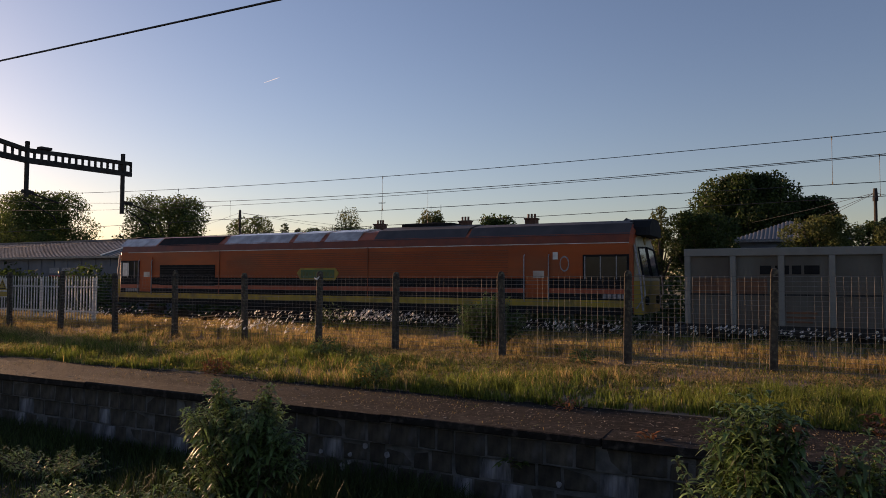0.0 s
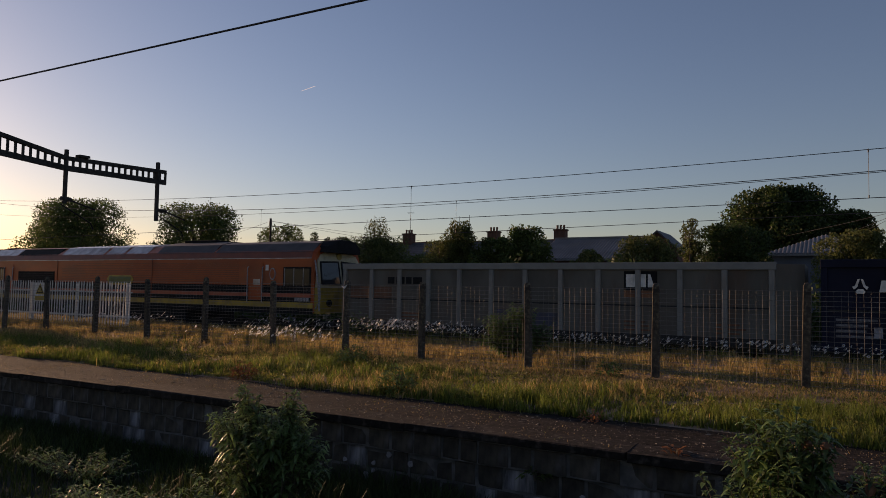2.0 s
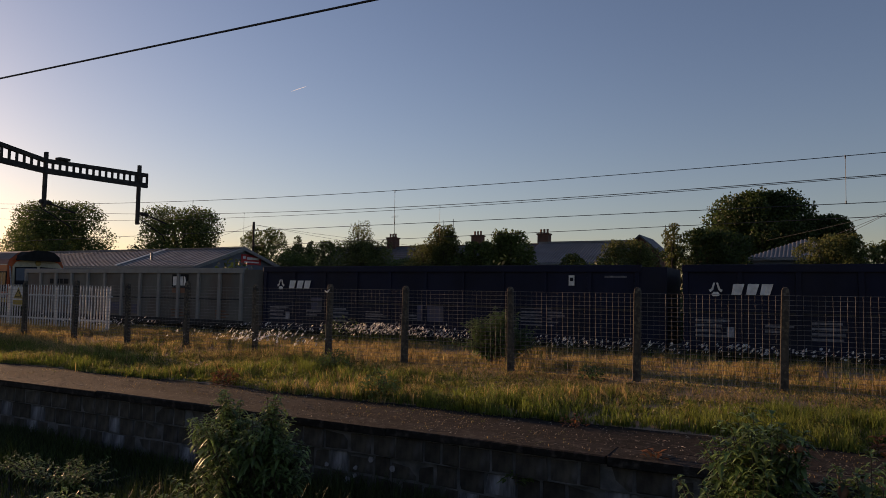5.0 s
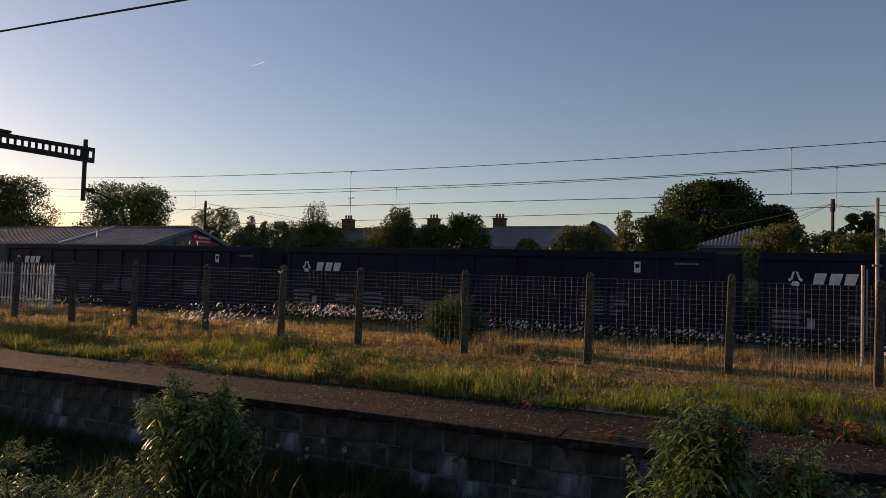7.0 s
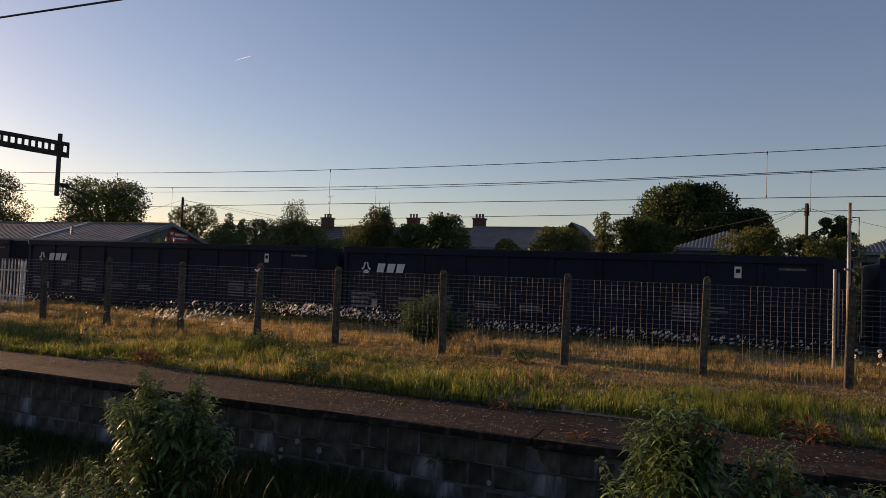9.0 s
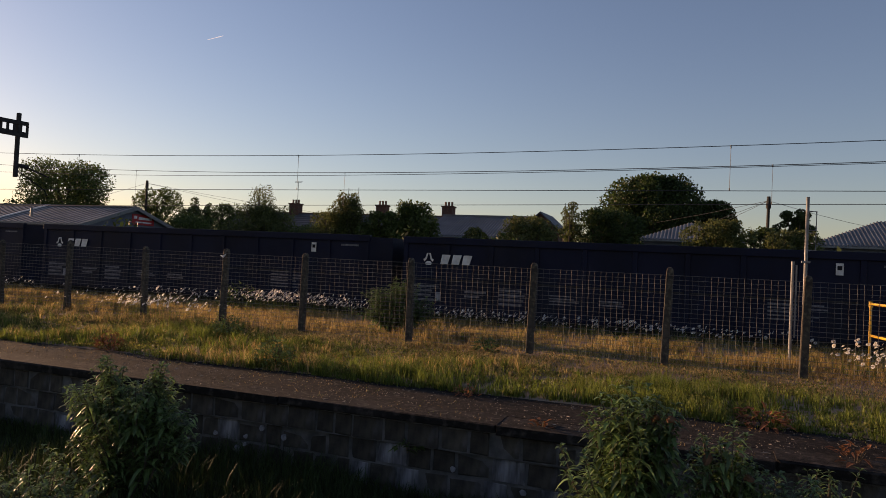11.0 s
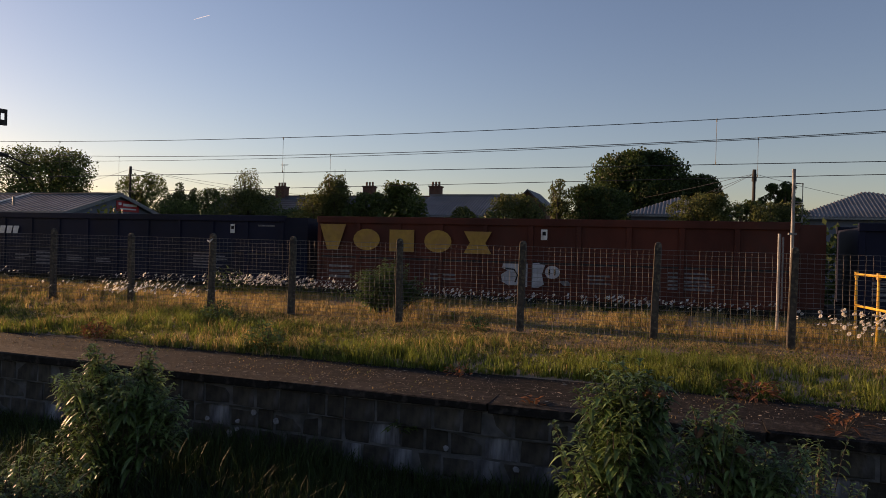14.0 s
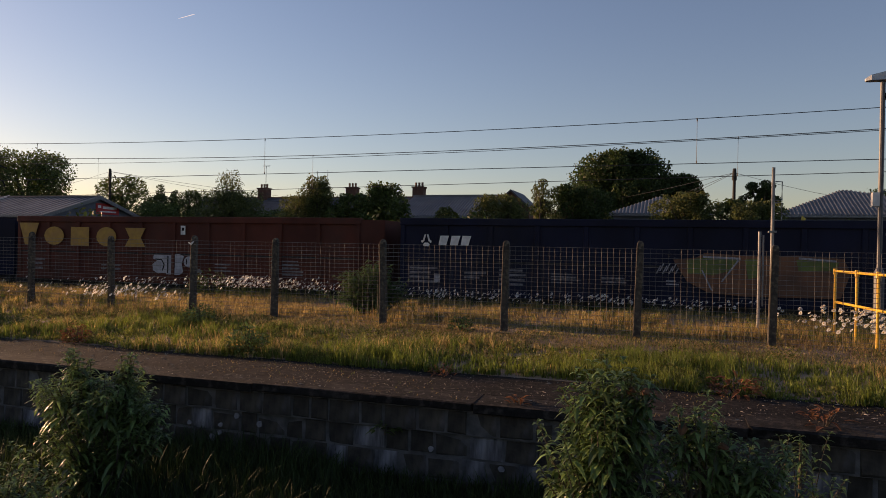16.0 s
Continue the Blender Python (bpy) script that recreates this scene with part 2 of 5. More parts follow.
def tube(bm, points, radius, sides=8, cap=True):
    """A round bar along points; radius is a number or one for each point."""
    pts = [Vector(p) for p in points]
    rad = radius if isinstance(radius, (list, tuple)) else [radius] * len(pts)
    rings = []
    for i, p in enumerate(pts):
        d = (pts[min(i + 1, len(pts) - 1)] - pts[max(i - 1, 0)]).normalized()
        u = d.orthogonal().normalized() if abs(d.z) > 0.95 else d.cross(Vector((0, 0, 1))).normalized()
        w = d.cross(u)
        rings.append([bm.verts.new(p + rad[i] * (u * math.cos(k * math.tau / sides) + w * math.sin(k * math.tau / sides))) for k in range(sides)])
    for a_, b_ in zip(rings, rings[1:]):
        for k in range(sides):
            bm.faces.new((a_[k], a_[(k + 1) % sides], b_[(k + 1) % sides], b_[k]))
    if cap:
        bm.faces.new(rings[0][::-1])
        bm.faces.new(rings[-1])
    return bm


def loft(bm, sections, cap=True):
    """Joins closed outlines of equal length, one after another."""
    rings = [[bm.verts.new(p) for p in s] for s in sections]
    n = len(rings[0])
    for a_, b_ in zip(rings, rings[1:]):
        for k in range(n):
            bm.faces.new((a_[k], a_[(k + 1) % n], b_[(k + 1) % n], b_[k]))
    if cap:
        bm.faces.new(rings[0][::-1])
        bm.faces.new(rings[-1])
    bmesh.ops.recalc_face_normals(bm, faces=bm.faces)
    return bm


def empty(name, label, category, x=0, y=0, z=0, group="", kind="", rz=0):
    ob = new(name)
    ob.matrix_basis = pose(x, y, z, 0, 0, rz)
    return tagged(ob, label, category, group, kind)


def mesh_np(name, verts, faces, materials, index=None, parent=None):
    me = bpy.data.meshes.new(name)
    me.from_pydata([tuple(v) for v in verts.tolist()], [], faces)
    for m in materials:
        me.materials.append(M[m])
    if index is not None:
        me.polygons.foreach_set("material_index", index)
    me.update()
    ob = new(name, me)
    if parent is not None:
        ob.parent = parent
    return ob


RAIL = -0.87          # top of the rails; 0 is the platform's surface
EDGE, GRASS_Y, FENCE_Y = 6.4, 7.75, 12.2
TRACK_A, TRACK_B = 19.85, 24.8

# the vapour trail is a sky backdrop; its glow stands in for sunlight
vap = M["vapour"].node_tree.nodes["Principled BSDF"]
vap.inputs["Emission Color"].default_value, vap.inputs["Emission Strength"].default_value = (1, 0.98, 0.95, 1), 0.45

# ---- ground, platform, tracks ----
def ground():
    g = bmesh.new()
    # one sheet with a cutting for the near trackbed and the raised platform's place
    ys = [-400, 0.44, 0.46, 6.52, 6.54, 17.0, 17.9, 60, 400, 2500]
    zs = [-0.02, -0.02, -0.98, -0.98, -0.05, -0.05, -1.12, -1.0, -1.0, -1.0]
    xs = [-2500, -400, -80, -30, 0, 30, 80, 400, 2500]
    rows = [[g.verts.new((x, y, z)) for x in xs] for y, z in zip(ys, zs)]
    for r0, r1 in zip(rows, rows[1:]):
        for k in range(len(xs) - 1):
            g.faces.new((r0[k], r0[k + 1], r1[k + 1], r1[k]))
    return tagged(part("ground", g, "field"), "rough ground with overgrown trackbed and fields", "ground", kind="structure")


ground()
soil = boxed(-60, GRASS_Y - 0.25, -0.6, 40, 17.2, 0.0)
tagged(part("platform_soil", soil, "soil"), "dry sandy soil of the disused platform under the grass", "soil", kind="structure")
pave = bmesh.new()
box(pave, -60, EDGE + 0.42, -0.3, 40, GRASS_Y + 0.1, 0.004)
platform = tagged(part("pavement", pave, "asphalt"), "worn dark asphalt platform surface with scattered grit", "platform", kind="structure")
# trackbed earth is coloured near black to carry the shade down here
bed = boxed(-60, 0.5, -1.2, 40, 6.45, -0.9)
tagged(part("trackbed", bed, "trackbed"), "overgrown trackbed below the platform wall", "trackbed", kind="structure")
near = boxed(-60, -6, -1.1, 40, 0.5, 0.0)
tagged(part("platform_near", near, "asphalt"), "dark asphalt platform on which the camera stands", "platform", kind="structure")
bal = bmesh.new()
loft(bal, [[(x, 17.6, -1.4), (x, 17.7, -1.1), (x, 18.3, -0.98), (x, 21.5, -1.0), (x, 23.2, -1.0), (x, 26.6, -1.0), (x, 27.4, -1.4)] for x in (-120, 60)])
tagged(part("ballast_bed", bal, "ballast"), "grey stone ballast under the railway tracks", "ballast", kind="structure")


def track(y):
    t = empty("railway_track", "rusty steel rails on sleepers in ballast", "track", 0, y, RAIL)
    for s in (-0.7525, 0.7525):
        b = bmesh.new()
        box(b, -120, s - 0.035, -0.04, 60, s + 0.035, 0)
        box(b, -120, s - 0.01, -0.13, 60, s + 0.01, -0.04)
        box(b, -120, s - 0.07, -0.15, 60, s + 0.07, -0.13)
        part("rail", b, "rail", t)
    return t


track(TRACK_A)
track(TRACK_B)


def fence_post_bm(h):
    b = bmesh.new()
    w, d = 0.062, 0.058
    secs = []
    for z, k in ((-0.3, 1.0), (h - 0.12, 0.92), (h - 0.05, 0.85), (h - 0.015, 0.6), (h, 0.25)):
        secs.append([(sx * w * k, sy * d * k, z) for sx, sy in ((-1, -0.8), (-0.8, -1), (0.8, -1), (1, -0.8), (1, 0.8), (0.8, 1), (-0.8, 1), (-1, 0.8))])
    return loft(b, secs)


POSTS = [-26.9, -24.6, -22.4, -20.23, -17.95, -15.75, -13.61, -11.36, -9.28, -7.36, -5.03, -2.71, -0.44, 1.62, 3.9, 6.1, 8.3]
fence = empty("mesh_fence", "weathered concrete posts with galvanised welded wire mesh", "fence", 0, FENCE_Y, 0)
for i, x in enumerate(POSTS):
    random.seed(50 + i)
    p = part("post", fence_post_bm(1.60 + random.uniform(-0.03, 0.04)), "concrete", fence)
    p.matrix_basis = pose(x, 0, 0, random.uniform(-1.2, 1.2), random.uniform(-1.4, 1.4), random.uniform(-4, 4))
for i, (xa, xb) in enumerate(zip(POSTS, POSTS[1:])):
    random.seed(90 + i)
    vs, fs = [], []

    def bar(p, q, r):
        d = (Vector(q) - Vector(p)).normalized()
        u = d.cross(Vector((0, 1, 0))).normalized() * r
        w = Vector((0, r, 0))
        k = len(vs)
        for c in (p, q):
            vs.extend([tuple(Vector(c) + o) for o in (u, w, -u, -w)])
        fs.extend([(k + j, k + (j + 1) % 4, k + 4 + (j + 1) % 4, k + 4 + j) for j in range(4)])

    n = round((xb - xa) / 0.1)
    top = 1.50
    for k in range(1, n):
        x = xa + (xb - xa) * k / n
        bar((x, -0.03, 0.02), (x + random.uniform(-0.006, 0.006), -0.03, top), 0.0015)
    z = 0.05
    while z <= top + 0.001:
        bar((xa + 0.02, -0.034, z), (xb - 0.02, -0.034, z), 0.0034)
        z += 0.0763
    bar((xa + 0.02, -0.036, top), (xb - 0.02, -0.036, top), 0.003)
    tagged(mesh_np("wire_mesh", np.array(vs), fs, ["wire"], parent=fence), kind="stuff")


# ---- the train ----
SPEED = 5.5
LOCO_X = -14.57
WAGONS = [-3.4, 10.5, 24.5, 38.45, 52.5, 66.6, 80.78]
moving = []


def wheelset(parent, x, r=0.46):
    b = bmesh.new()
    for s in (-0.72, 0.72):
        tube(b, [(x, s - 0.065, r), (x, s + 0.065, r)], r, 20)
        tube(b, [(x, s - 0.09, r), (x, s - 0.065, r)], r + 0.03, 20)
    tube(b, [(x, -0.75, r), (x, 0.75, r)], 0.08, 8)
    return part("wheelset", b, "dark_steel", parent)


def bogie(parent, x, wheels, r):
    b = bmesh.new()
    span = max(wheels) + 0.55
    for s in (-1, 1):
        box(b, x - span, s * 1.02 - 0.06, 0.42, x + span, s * 1.02 + 0.06, 0.72, 0.03)
        for w in wheels:
            box(b, x + w - 0.16, s * 1.1 - 0.1, 0.32, x + w + 0.16, s * 1.1 + 0.1, 0.62, 0.02)
            box(b, x + w - 0.35, s * 1.1 - 0.07, 0.62, x + w + 0.35, s * 1.1 + 0.07, 0.8, 0.02)
    box(b, x - 0.3, -1.0, 0.5, x + 0.3, 1.0, 0.85)
    ob = part("bogie", b, "dark_steel", parent)
    for w in wheels:
        wheelset(ob, x + w, r)
    return ob


def loco_section(x, wid=1.32, low=1.42, top=3.92, shoulder=3.28):
    k = wid / 1.32
    half = [(1.32, low), (1.32, shoulder), (1.22, shoulder + (top - shoulder) * 0.42), (0.86, shoulder + (top - shoulder) * 0.82), (0.40, top - 0.02)]
    pts = [(-y * k, z) for y, z in half] + [(y * k, z) for y, z in half[::-1]]
    return [(x, y, z) for y, z in pts]


def locomotive():
    L = empty("locomotive", "orange diesel freight locomotive with black, red and yellow bands", "locomotive", LOCO_X, TRACK_A, RAIL)
    b = bmesh.new()
    loft(b, [loco_section(-9.0), loco_section(8.6)])
    part("body", b, "orange", L)
    for s in (-1, 1):
        c = bmesh.new()
        x0 = -9.0 if s < 0 else 8.6
        e0 = 9.62
        loft(c, [loco_section(x0), loco_section(s * 9.80), loco_section(s * 9.90, 1.27, 1.42, 3.84, 3.24)])
        part("cab", c, "orange" , L)
        y = bmesh.new()
        loft(y, [[(s * x, -w, 1.4), (s * x, -w, z1), (s * x, w, z1), (s * x, w, 1.4)] for x, w, z1 in ((9.86, 1.25, 2.28), (10.115, 1.21, 2.28))])
        part("cab_front", y, "yellow", L, "yellow warning panel")
        fp = bmesh.new()
        loft(fp, [[(s * (10.12 - 0.18 * (z - 2.3) + o), yy, z) for yy, z in ((-1.22, 2.284), (-1.17, 3.2), (-1.0, 3.42), (-0.6, 3.56), (0.6, 3.56), (1.0, 3.42), (1.17, 3.2), (1.22, 2.284))] for o in (-0.22, 0.0)])
        part("screen_panel", fp, "cab_pale", L, "grimy pale panel round the windscreens")
        mk = bmesh.new()
        tube(mk, [(s * 9.86, 0, 3.39), (s * 9.96, 0, 3.39)], 0.13, 16)
        part("marker_lamp", mk, "yellow", L, "round lamp housing above the windscreens")
        for k in (-1, 1):
            at = lambda z, o: s * (10.12 - 0.18 * (z - 2.3) + o)
            corners = [(k * 0.09, 2.40), (k * 0.09, 3.20), (k * 1.06, 3.16), (k * 1.12, 2.40)]
            g = bmesh.new()
            loft(g, [[(at(z, o), yy, z) for yy, z in corners] for o in (0.0, 0.02)])
            screen = part("windscreen", g, "screen_glass", L)
            fr = bmesh.new()
            for p, q in zip(corners, corners[1:] + corners[:1]):
                tube(fr, [(at(p[1], 0.015), p[0], p[1]), (at(q[1], 0.015), q[0], q[1])], 0.03, 6)
            part("screen_frame", fr, "black", screen, "black rubber window surround")
            pr = bmesh.new()
            tube(pr, [(s * 9.93, k * 1.29, 3.22), (s * 10.08, k * 1.27, 2.3), (s * 10.13, k * 1.25, 1.5)], 0.028, 6)
            part("corner_strip", pr, "faded", L, "pale corner strip")
            h = bmesh.new()
            hx = s * (e0 + 0.34)
            tube(h, [(hx, k * 1.24, 2.45), (hx + s * 0.2, k * 1.3, 2.42), (hx + s * 0.24, k * 1.3, 1.9), (hx, k * 1.26, 1.55)], 0.02, 6)
            part("handrail", h, "faded", L, "pale painted handrail")
            hl = bmesh.new()
            tube(hl, [(s * (e0 + 0.48), k * 0.75, 1.75), (s * (e0 + 0.56), k * 0.75, 1.75)], 0.12, 14)
            part("headlight", hl, "glass", L, "round headlight lens")
            bu = bmesh.new()
            tube(bu, [(s * (e0 + 0.2), k * 0.87, 1.05), (s * (e0 + 0.95), k * 0.87, 1.05)], 0.09, 10)
            tube(bu, [(s * (e0 + 0.95), k * 0.87, 1.05), (s * (e0 + 1.0), k * 0.87, 1.05)], 0.23, 16)
            part("buffer", bu, "dark_steel", L)
        hood = bmesh.new()
        loft(hood, [loco_section(s * xx, w, 3.5, 3.99, zs) for xx, w, zs in ((9.7, 1.04, 3.52), (10.16, 0.98, 3.5), (10.24, 0.86, 3.54))])
        part("light_hood", hood, "black", L)
        pl = bmesh.new()
        box(pl, s * (e0 + 0.35) - 0.1, -1.25, 0.35, s * (e0 + 0.35) + 0.1, 1.25, 0.75, 0.03)
        part("snow_plough", pl, "black", L)
    for side in (-1, 1):
        Y = side * 1.32

        def slab(name, x0, z0, x1, z1, material, t=0.008, label=""):
            return part(name, boxed(x0, min(Y, Y + side * t), z0, x1, max(Y, Y + side * t), z1), material, L, label)

        slab("dark_band", -9.8, 1.98, 9.8, 2.34, "black")
        slab("red_band", -9.8, 1.93, 9.8, 2.07, "red", 0.011, "thin red stripe")
        slab("lower_band", -9.8, 1.76, 9.8, 1.93, "black", 0.009)
        slab("yellow_band", -9.9, 1.57, 9.9, 1.76, "yellow", 0.014, "yellow sill stripe")
        slab("sill", -9.9, 1.38, 9.9, 1.57, "black", 0.012)
        slab("gutter_line", -9.4, 3.275, 9.8, 3.30, "roof_pale", 0.018, "thin pale gutter strip")
        cr = bmesh.new()
        loft(cr, [[(x, side * 1.325, 3.305), (x, side * 1.235, 3.535), (x, side * 1.20, 3.53), (x, side * 1.29, 3.30)] for x in (-9.8, 9.8)])
        part("cant_rail", cr, "orange_dark", L, "grimy red-brown roof edge")
        # shadow lines between the side ribs, drawn as darker orange strips
        z = 2.42
        for k in range(11):
            slab("rib", -4.3 if k < 8 else -3.6, z, 6.4, z + 0.022, "orange_dark", 0.014, "panel groove with its shadow drawn in dark orange")
            z += 0.07
        slab("air_grille", -7.65, 2.05, -4.85, 2.80, "black", 0.014, "dark intake grille")
        for k in range(8):
            slab("louvre", -7.6, 2.10 + 0.085 * k, -4.9, 2.13 + 0.085 * k, "dark_steel", 0.035)
        for x in (-4.65, 1.65):
            slab("panel_joint", x - 0.014, 1.76, x + 0.014, 3.3, "orange_dark", 0.02)
        for xc in (-8.4, 7.25):
            slab("cab_door", xc - 0.33, 1.8, xc + 0.33, 3.12, "orange", 0.02)
            slab("door_plate", xc - 0.1, 2.35, xc + 0.22, 2.55, "roof_pale", 0.024)
            for dx in (-0.36, 0.36):
                h = bmesh.new()
                tube(h, [(xc + dx, Y + side * 0.01, 3.0), (xc + dx, Y + side * 0.06, 2.95), (xc + dx, Y + side * 0.06, 1.75), (xc + dx, Y + side * 0.01, 1.7)], 0.018, 6)
                part("handrail", h, "faded", L, "pale painted handrail")
        for x0, x1 in ((8.62, 9.74), (-9.74, -8.80)):
            slab("window_frame", x0 - 0.06, 2.28, x1 + 0.06, 2.98, "black", 0.02)
            slab("cab_window", x0, 2.34, x1, 2.92, "glass", 0.026)
            for xb in (x0, x0 + (x1 - x0) * 0.38, x0 + (x1 - x0) * 0.76):
                slab("window_bar", xb - 0.015, 2.32, xb + 0.015, 2.94, "faded", 0.03)
        # white patch stands in for the sunlit cab seen through the glass
        slab("window_blind", -9.68, 2.38, -9.34, 2.90, "white", 0.029, "pale patch for light seen through the cab window")
        em = bmesh.new()
        tube(em, [(8.05, Y, 2.74), (8.05, Y + side * 0.02, 2.74)], 0.215, 24)
        bmesh.ops.scale(em, vec=(0.62, 1, 1), space=Matrix.Translation((-8.05, 0, 0)), verts=em.verts)
        part("emblem", em, "faded", L, "pale oval emblem")
        em = bmesh.new()
        tube(em, [(8.05, Y, 2.74), (8.05, Y + side * 0.026, 2.74)], 0.175, 20)
        bmesh.ops.scale(em, vec=(0.6, 1, 1), space=Matrix.Translation((-8.05, 0, 0)), verts=em.verts)
        part("emblem_center", em, "orange", L)
        slab("notice", 7.72, 2.86, 7.86, 3.06, "white", 0.02)
        for k in range(5):
            slab("number_bar", 9.1 + 0.13 * k, 1.80, 9.2 + 0.13 * k, 1.92, "faded", 0.02, "pale bar")
            slab("number_bar", -9.5 + 0.13 * k, 1.80, -9.4 + 0.13 * k, 1.92, "faded", 0.02, "pale bar")
        bd = bmesh.new()
        loft(bd, [[(-1.15, yy, 2.5), (-1.0, yy, 2.26), (0.4, yy, 2.26), (0.55, yy, 2.5), (0.4, yy, 2.66), (-1.0, yy, 2.66)] for yy in (Y, Y + side * 0.026)])
        badge = part("name_badge", bd, "yellow", L, "yellow-edged nameplate with unreadable lettering")
        part("badge_field", boxed(-0.98, min(Y, Y + side * 0.032), 2.33, 0.38, max(Y, Y + side * 0.032), 2.6), "green_badge", badge)
        for k in range(9):
            part("letter_bar", boxed(-0.9 + 0.14 * k, min(Y, Y + side * 0.036), 2.4, -0.81 + 0.14 * k, max(Y, Y + side * 0.036), 2.54 - 0.03 * (k % 3)), "graf_green", badge)
    # pale panels: the sky's gleam is put into their colour as well as gloss
    for x0, x1, w, z0, z1, m in ((-10.0, -8.0, 0.98, 3.66, 3.86, "roof_pale"), (-7.9, -4.8, 0.95, 3.66, 3.90, "black"), (-4.5, -1.6, 0.95, 3.64, 3.95, "roof_pale"),
                                 (-1.4, -0.3, 0.7, 3.8, 3.97, "roof_pale"), (-0.1, 1.2, 0.7, 3.8, 3.97, "roof_pale"), (1.8, 5.0, 0.85, 3.75, 4.0, "roof_grey"), (5.1, 9.8, 0.98, 3.66, 3.96, "roof_grey")):
        r = bmesh.new()
        k = w / 0.95
        half = [(1.25, 3.52), (0.90, 3.835), (0.42 * k, z1 - 0.02), (0.2 * k, z1)]
        loft(r, [[(x, -y, z) for y, z in half] + [(x, y, z) for y, z in half[::-1]] for x in (x0, x1)])
        part("roof_panel", r, m, L)
    ex = bmesh.new()
    box(ex, 2.3, -0.35, 3.9, 4.1, 0.35, 4.08, 0.03)
    part("exhaust", ex, "black", L, "sooty exhaust casing")
    tk = bmesh.new()
    box(tk, -3.6, -1.25, 0.35, 3.6, 1.25, 1.4, 0.08)
    part("fuel_tank", tk, "black", L)
    for x in (-6.6, 6.6):
        bogie(L, x, (-1.95, 0.0, 1.95), 0.53)
    moving.append((L, LOCO_X))
    return L


def wagon_base(label, left, paint, rib_paint, top, ribs, rib_depth, group="box wagons of the train"):
    W = empty("box_wagon", label, "wagon", left, TRACK_A, RAIL, group)
    ln, hw, low = 12.95, 1.35, 1.16
    # floor, two sides and two ends round an open load space
    part("floor_plate", boxed(0.02, -hw + 0.07, low, ln, hw - 0.07, low + 0.12), paint, W)
    for s in (-1, 1):
        part("side_panel", boxed(0.02, min(s * (hw - 0.07), s * (hw - 0.12)), low + 0.12, ln, max(s * (hw - 0.07), s * (hw - 0.12)), top - 0.02), paint, W)
    for x in (0.02, ln - 0.06):
        part("end_panel", boxed(x, -hw + 0.12, low + 0.12, x + 0.06, hw - 0.12, top - 0.1), paint, W)
    for s in (-1, 1):
        r = bmesh.new()
        box(r, 0, min(s * hw, s * (hw - 0.16)), top - 0.19, ln + 0.02, max(s * hw, s * (hw - 0.16)), top, 0.015)
        part("top_rail", r, rib_paint, W)
        q = bmesh.new()
        box(q, 0, min(s * hw, s * (hw - 0.13)), low - 0.14, ln + 0.02, max(s * hw, s * (hw - 0.13)), low + 0.06, 0.01)
        part("bottom_rail", q, "dark_steel" if rib_paint == "wagon_rib" else paint, W)
        m = bmesh.new()
        box(m, 0.05, min(s * (hw - 0.068), s * (hw - 0.04)), low + 0.78, ln - 0.05, max(s * (hw - 0.068), s * (hw - 0.04)), low + 0.82)
        part("waist_seam", m, "dark_steel", W)
        for k in range(ribs + 1):
            x = 0.08 + (ln - 0.16) * k / ribs
            c = bmesh.new()
            y0, y1 = s * (hw - 0.075), s * (hw - 0.075 + rib_depth)
            loft(c, [[(x - 0.075, y0, z), (x - 0.06, y1, z), (x + 0.06, y1, z), (x + 0.075, y0, z)] for z in (low + 0.06, top - 0.19)])
            part("rib", c, rib_paint, W)
    e = bmesh.new()
    loft(e, [[(ln, -hw + 0.08, z0), (ln + 0.62, -hw + 0.36, z0), (ln + 0.62, hw - 0.36, z0), (ln, hw - 0.08, z0)] for z0 in (1.06, top - 0.05)])
    part("end_bay", e, paint, W)
    f = bmesh.new()
    box(f, -0.35, -1.1, 0.85, ln + 0.55, 1.1, 1.06, 0.02)
    for x in (-0.62, ln + 0.55):
        for s in (-0.87, 0.87):
            tube(f, [(x, s, 1.0), (x + 0.27, s, 1.0)], 0.1, 8)
    part("underframe", f, "dark_steel", W)
    for x in (2.0, ln - 1.9):
        bogie(W, x, (-1.0, 1.0), 0.46)
    moving.append((W, left))
    return W


def placard(W, name, x0, z0, x1, z1, material, label="", y=-1.283):
    ob = part(name, boxed(x0, y - 0.004, z0, x1, y + 0.002, z1), material, W, label)
    return ob


def print_rows(W, x0, z0, x1, z1, rows, material="print_grey"):
    """Unreadable small print as bars."""
    h = (z1 - z0) / rows
    for k in range(rows):
        random.seed(int(x0 * 100) + k)
        placard(W, "print_bar", x0, z0 + k * h, x0 + (x1 - x0) * random.uniform(0.6, 1.0), z0 + k * h + h * 0.42, material)


def painted(W, name, outline, material, label, y):
    """A flat painted shape on a side that faces -y."""
    b = bmesh.new()
    loft(b, [[(px, yy, pz) for px, pz in outline] for yy in (y - 0.004, y + 0.004)])
    return part(name, b, material, W, label)


def oval(x0, z0, x1, z1, n=16):
    return [((x0 + x1) / 2 + (x1 - x0) / 2 * math.cos(k * math.tau / n), (z0 + z1) / 2 + (z1 - z0) / 2 * math.sin(k * math.tau / n)) for k in range(n)]


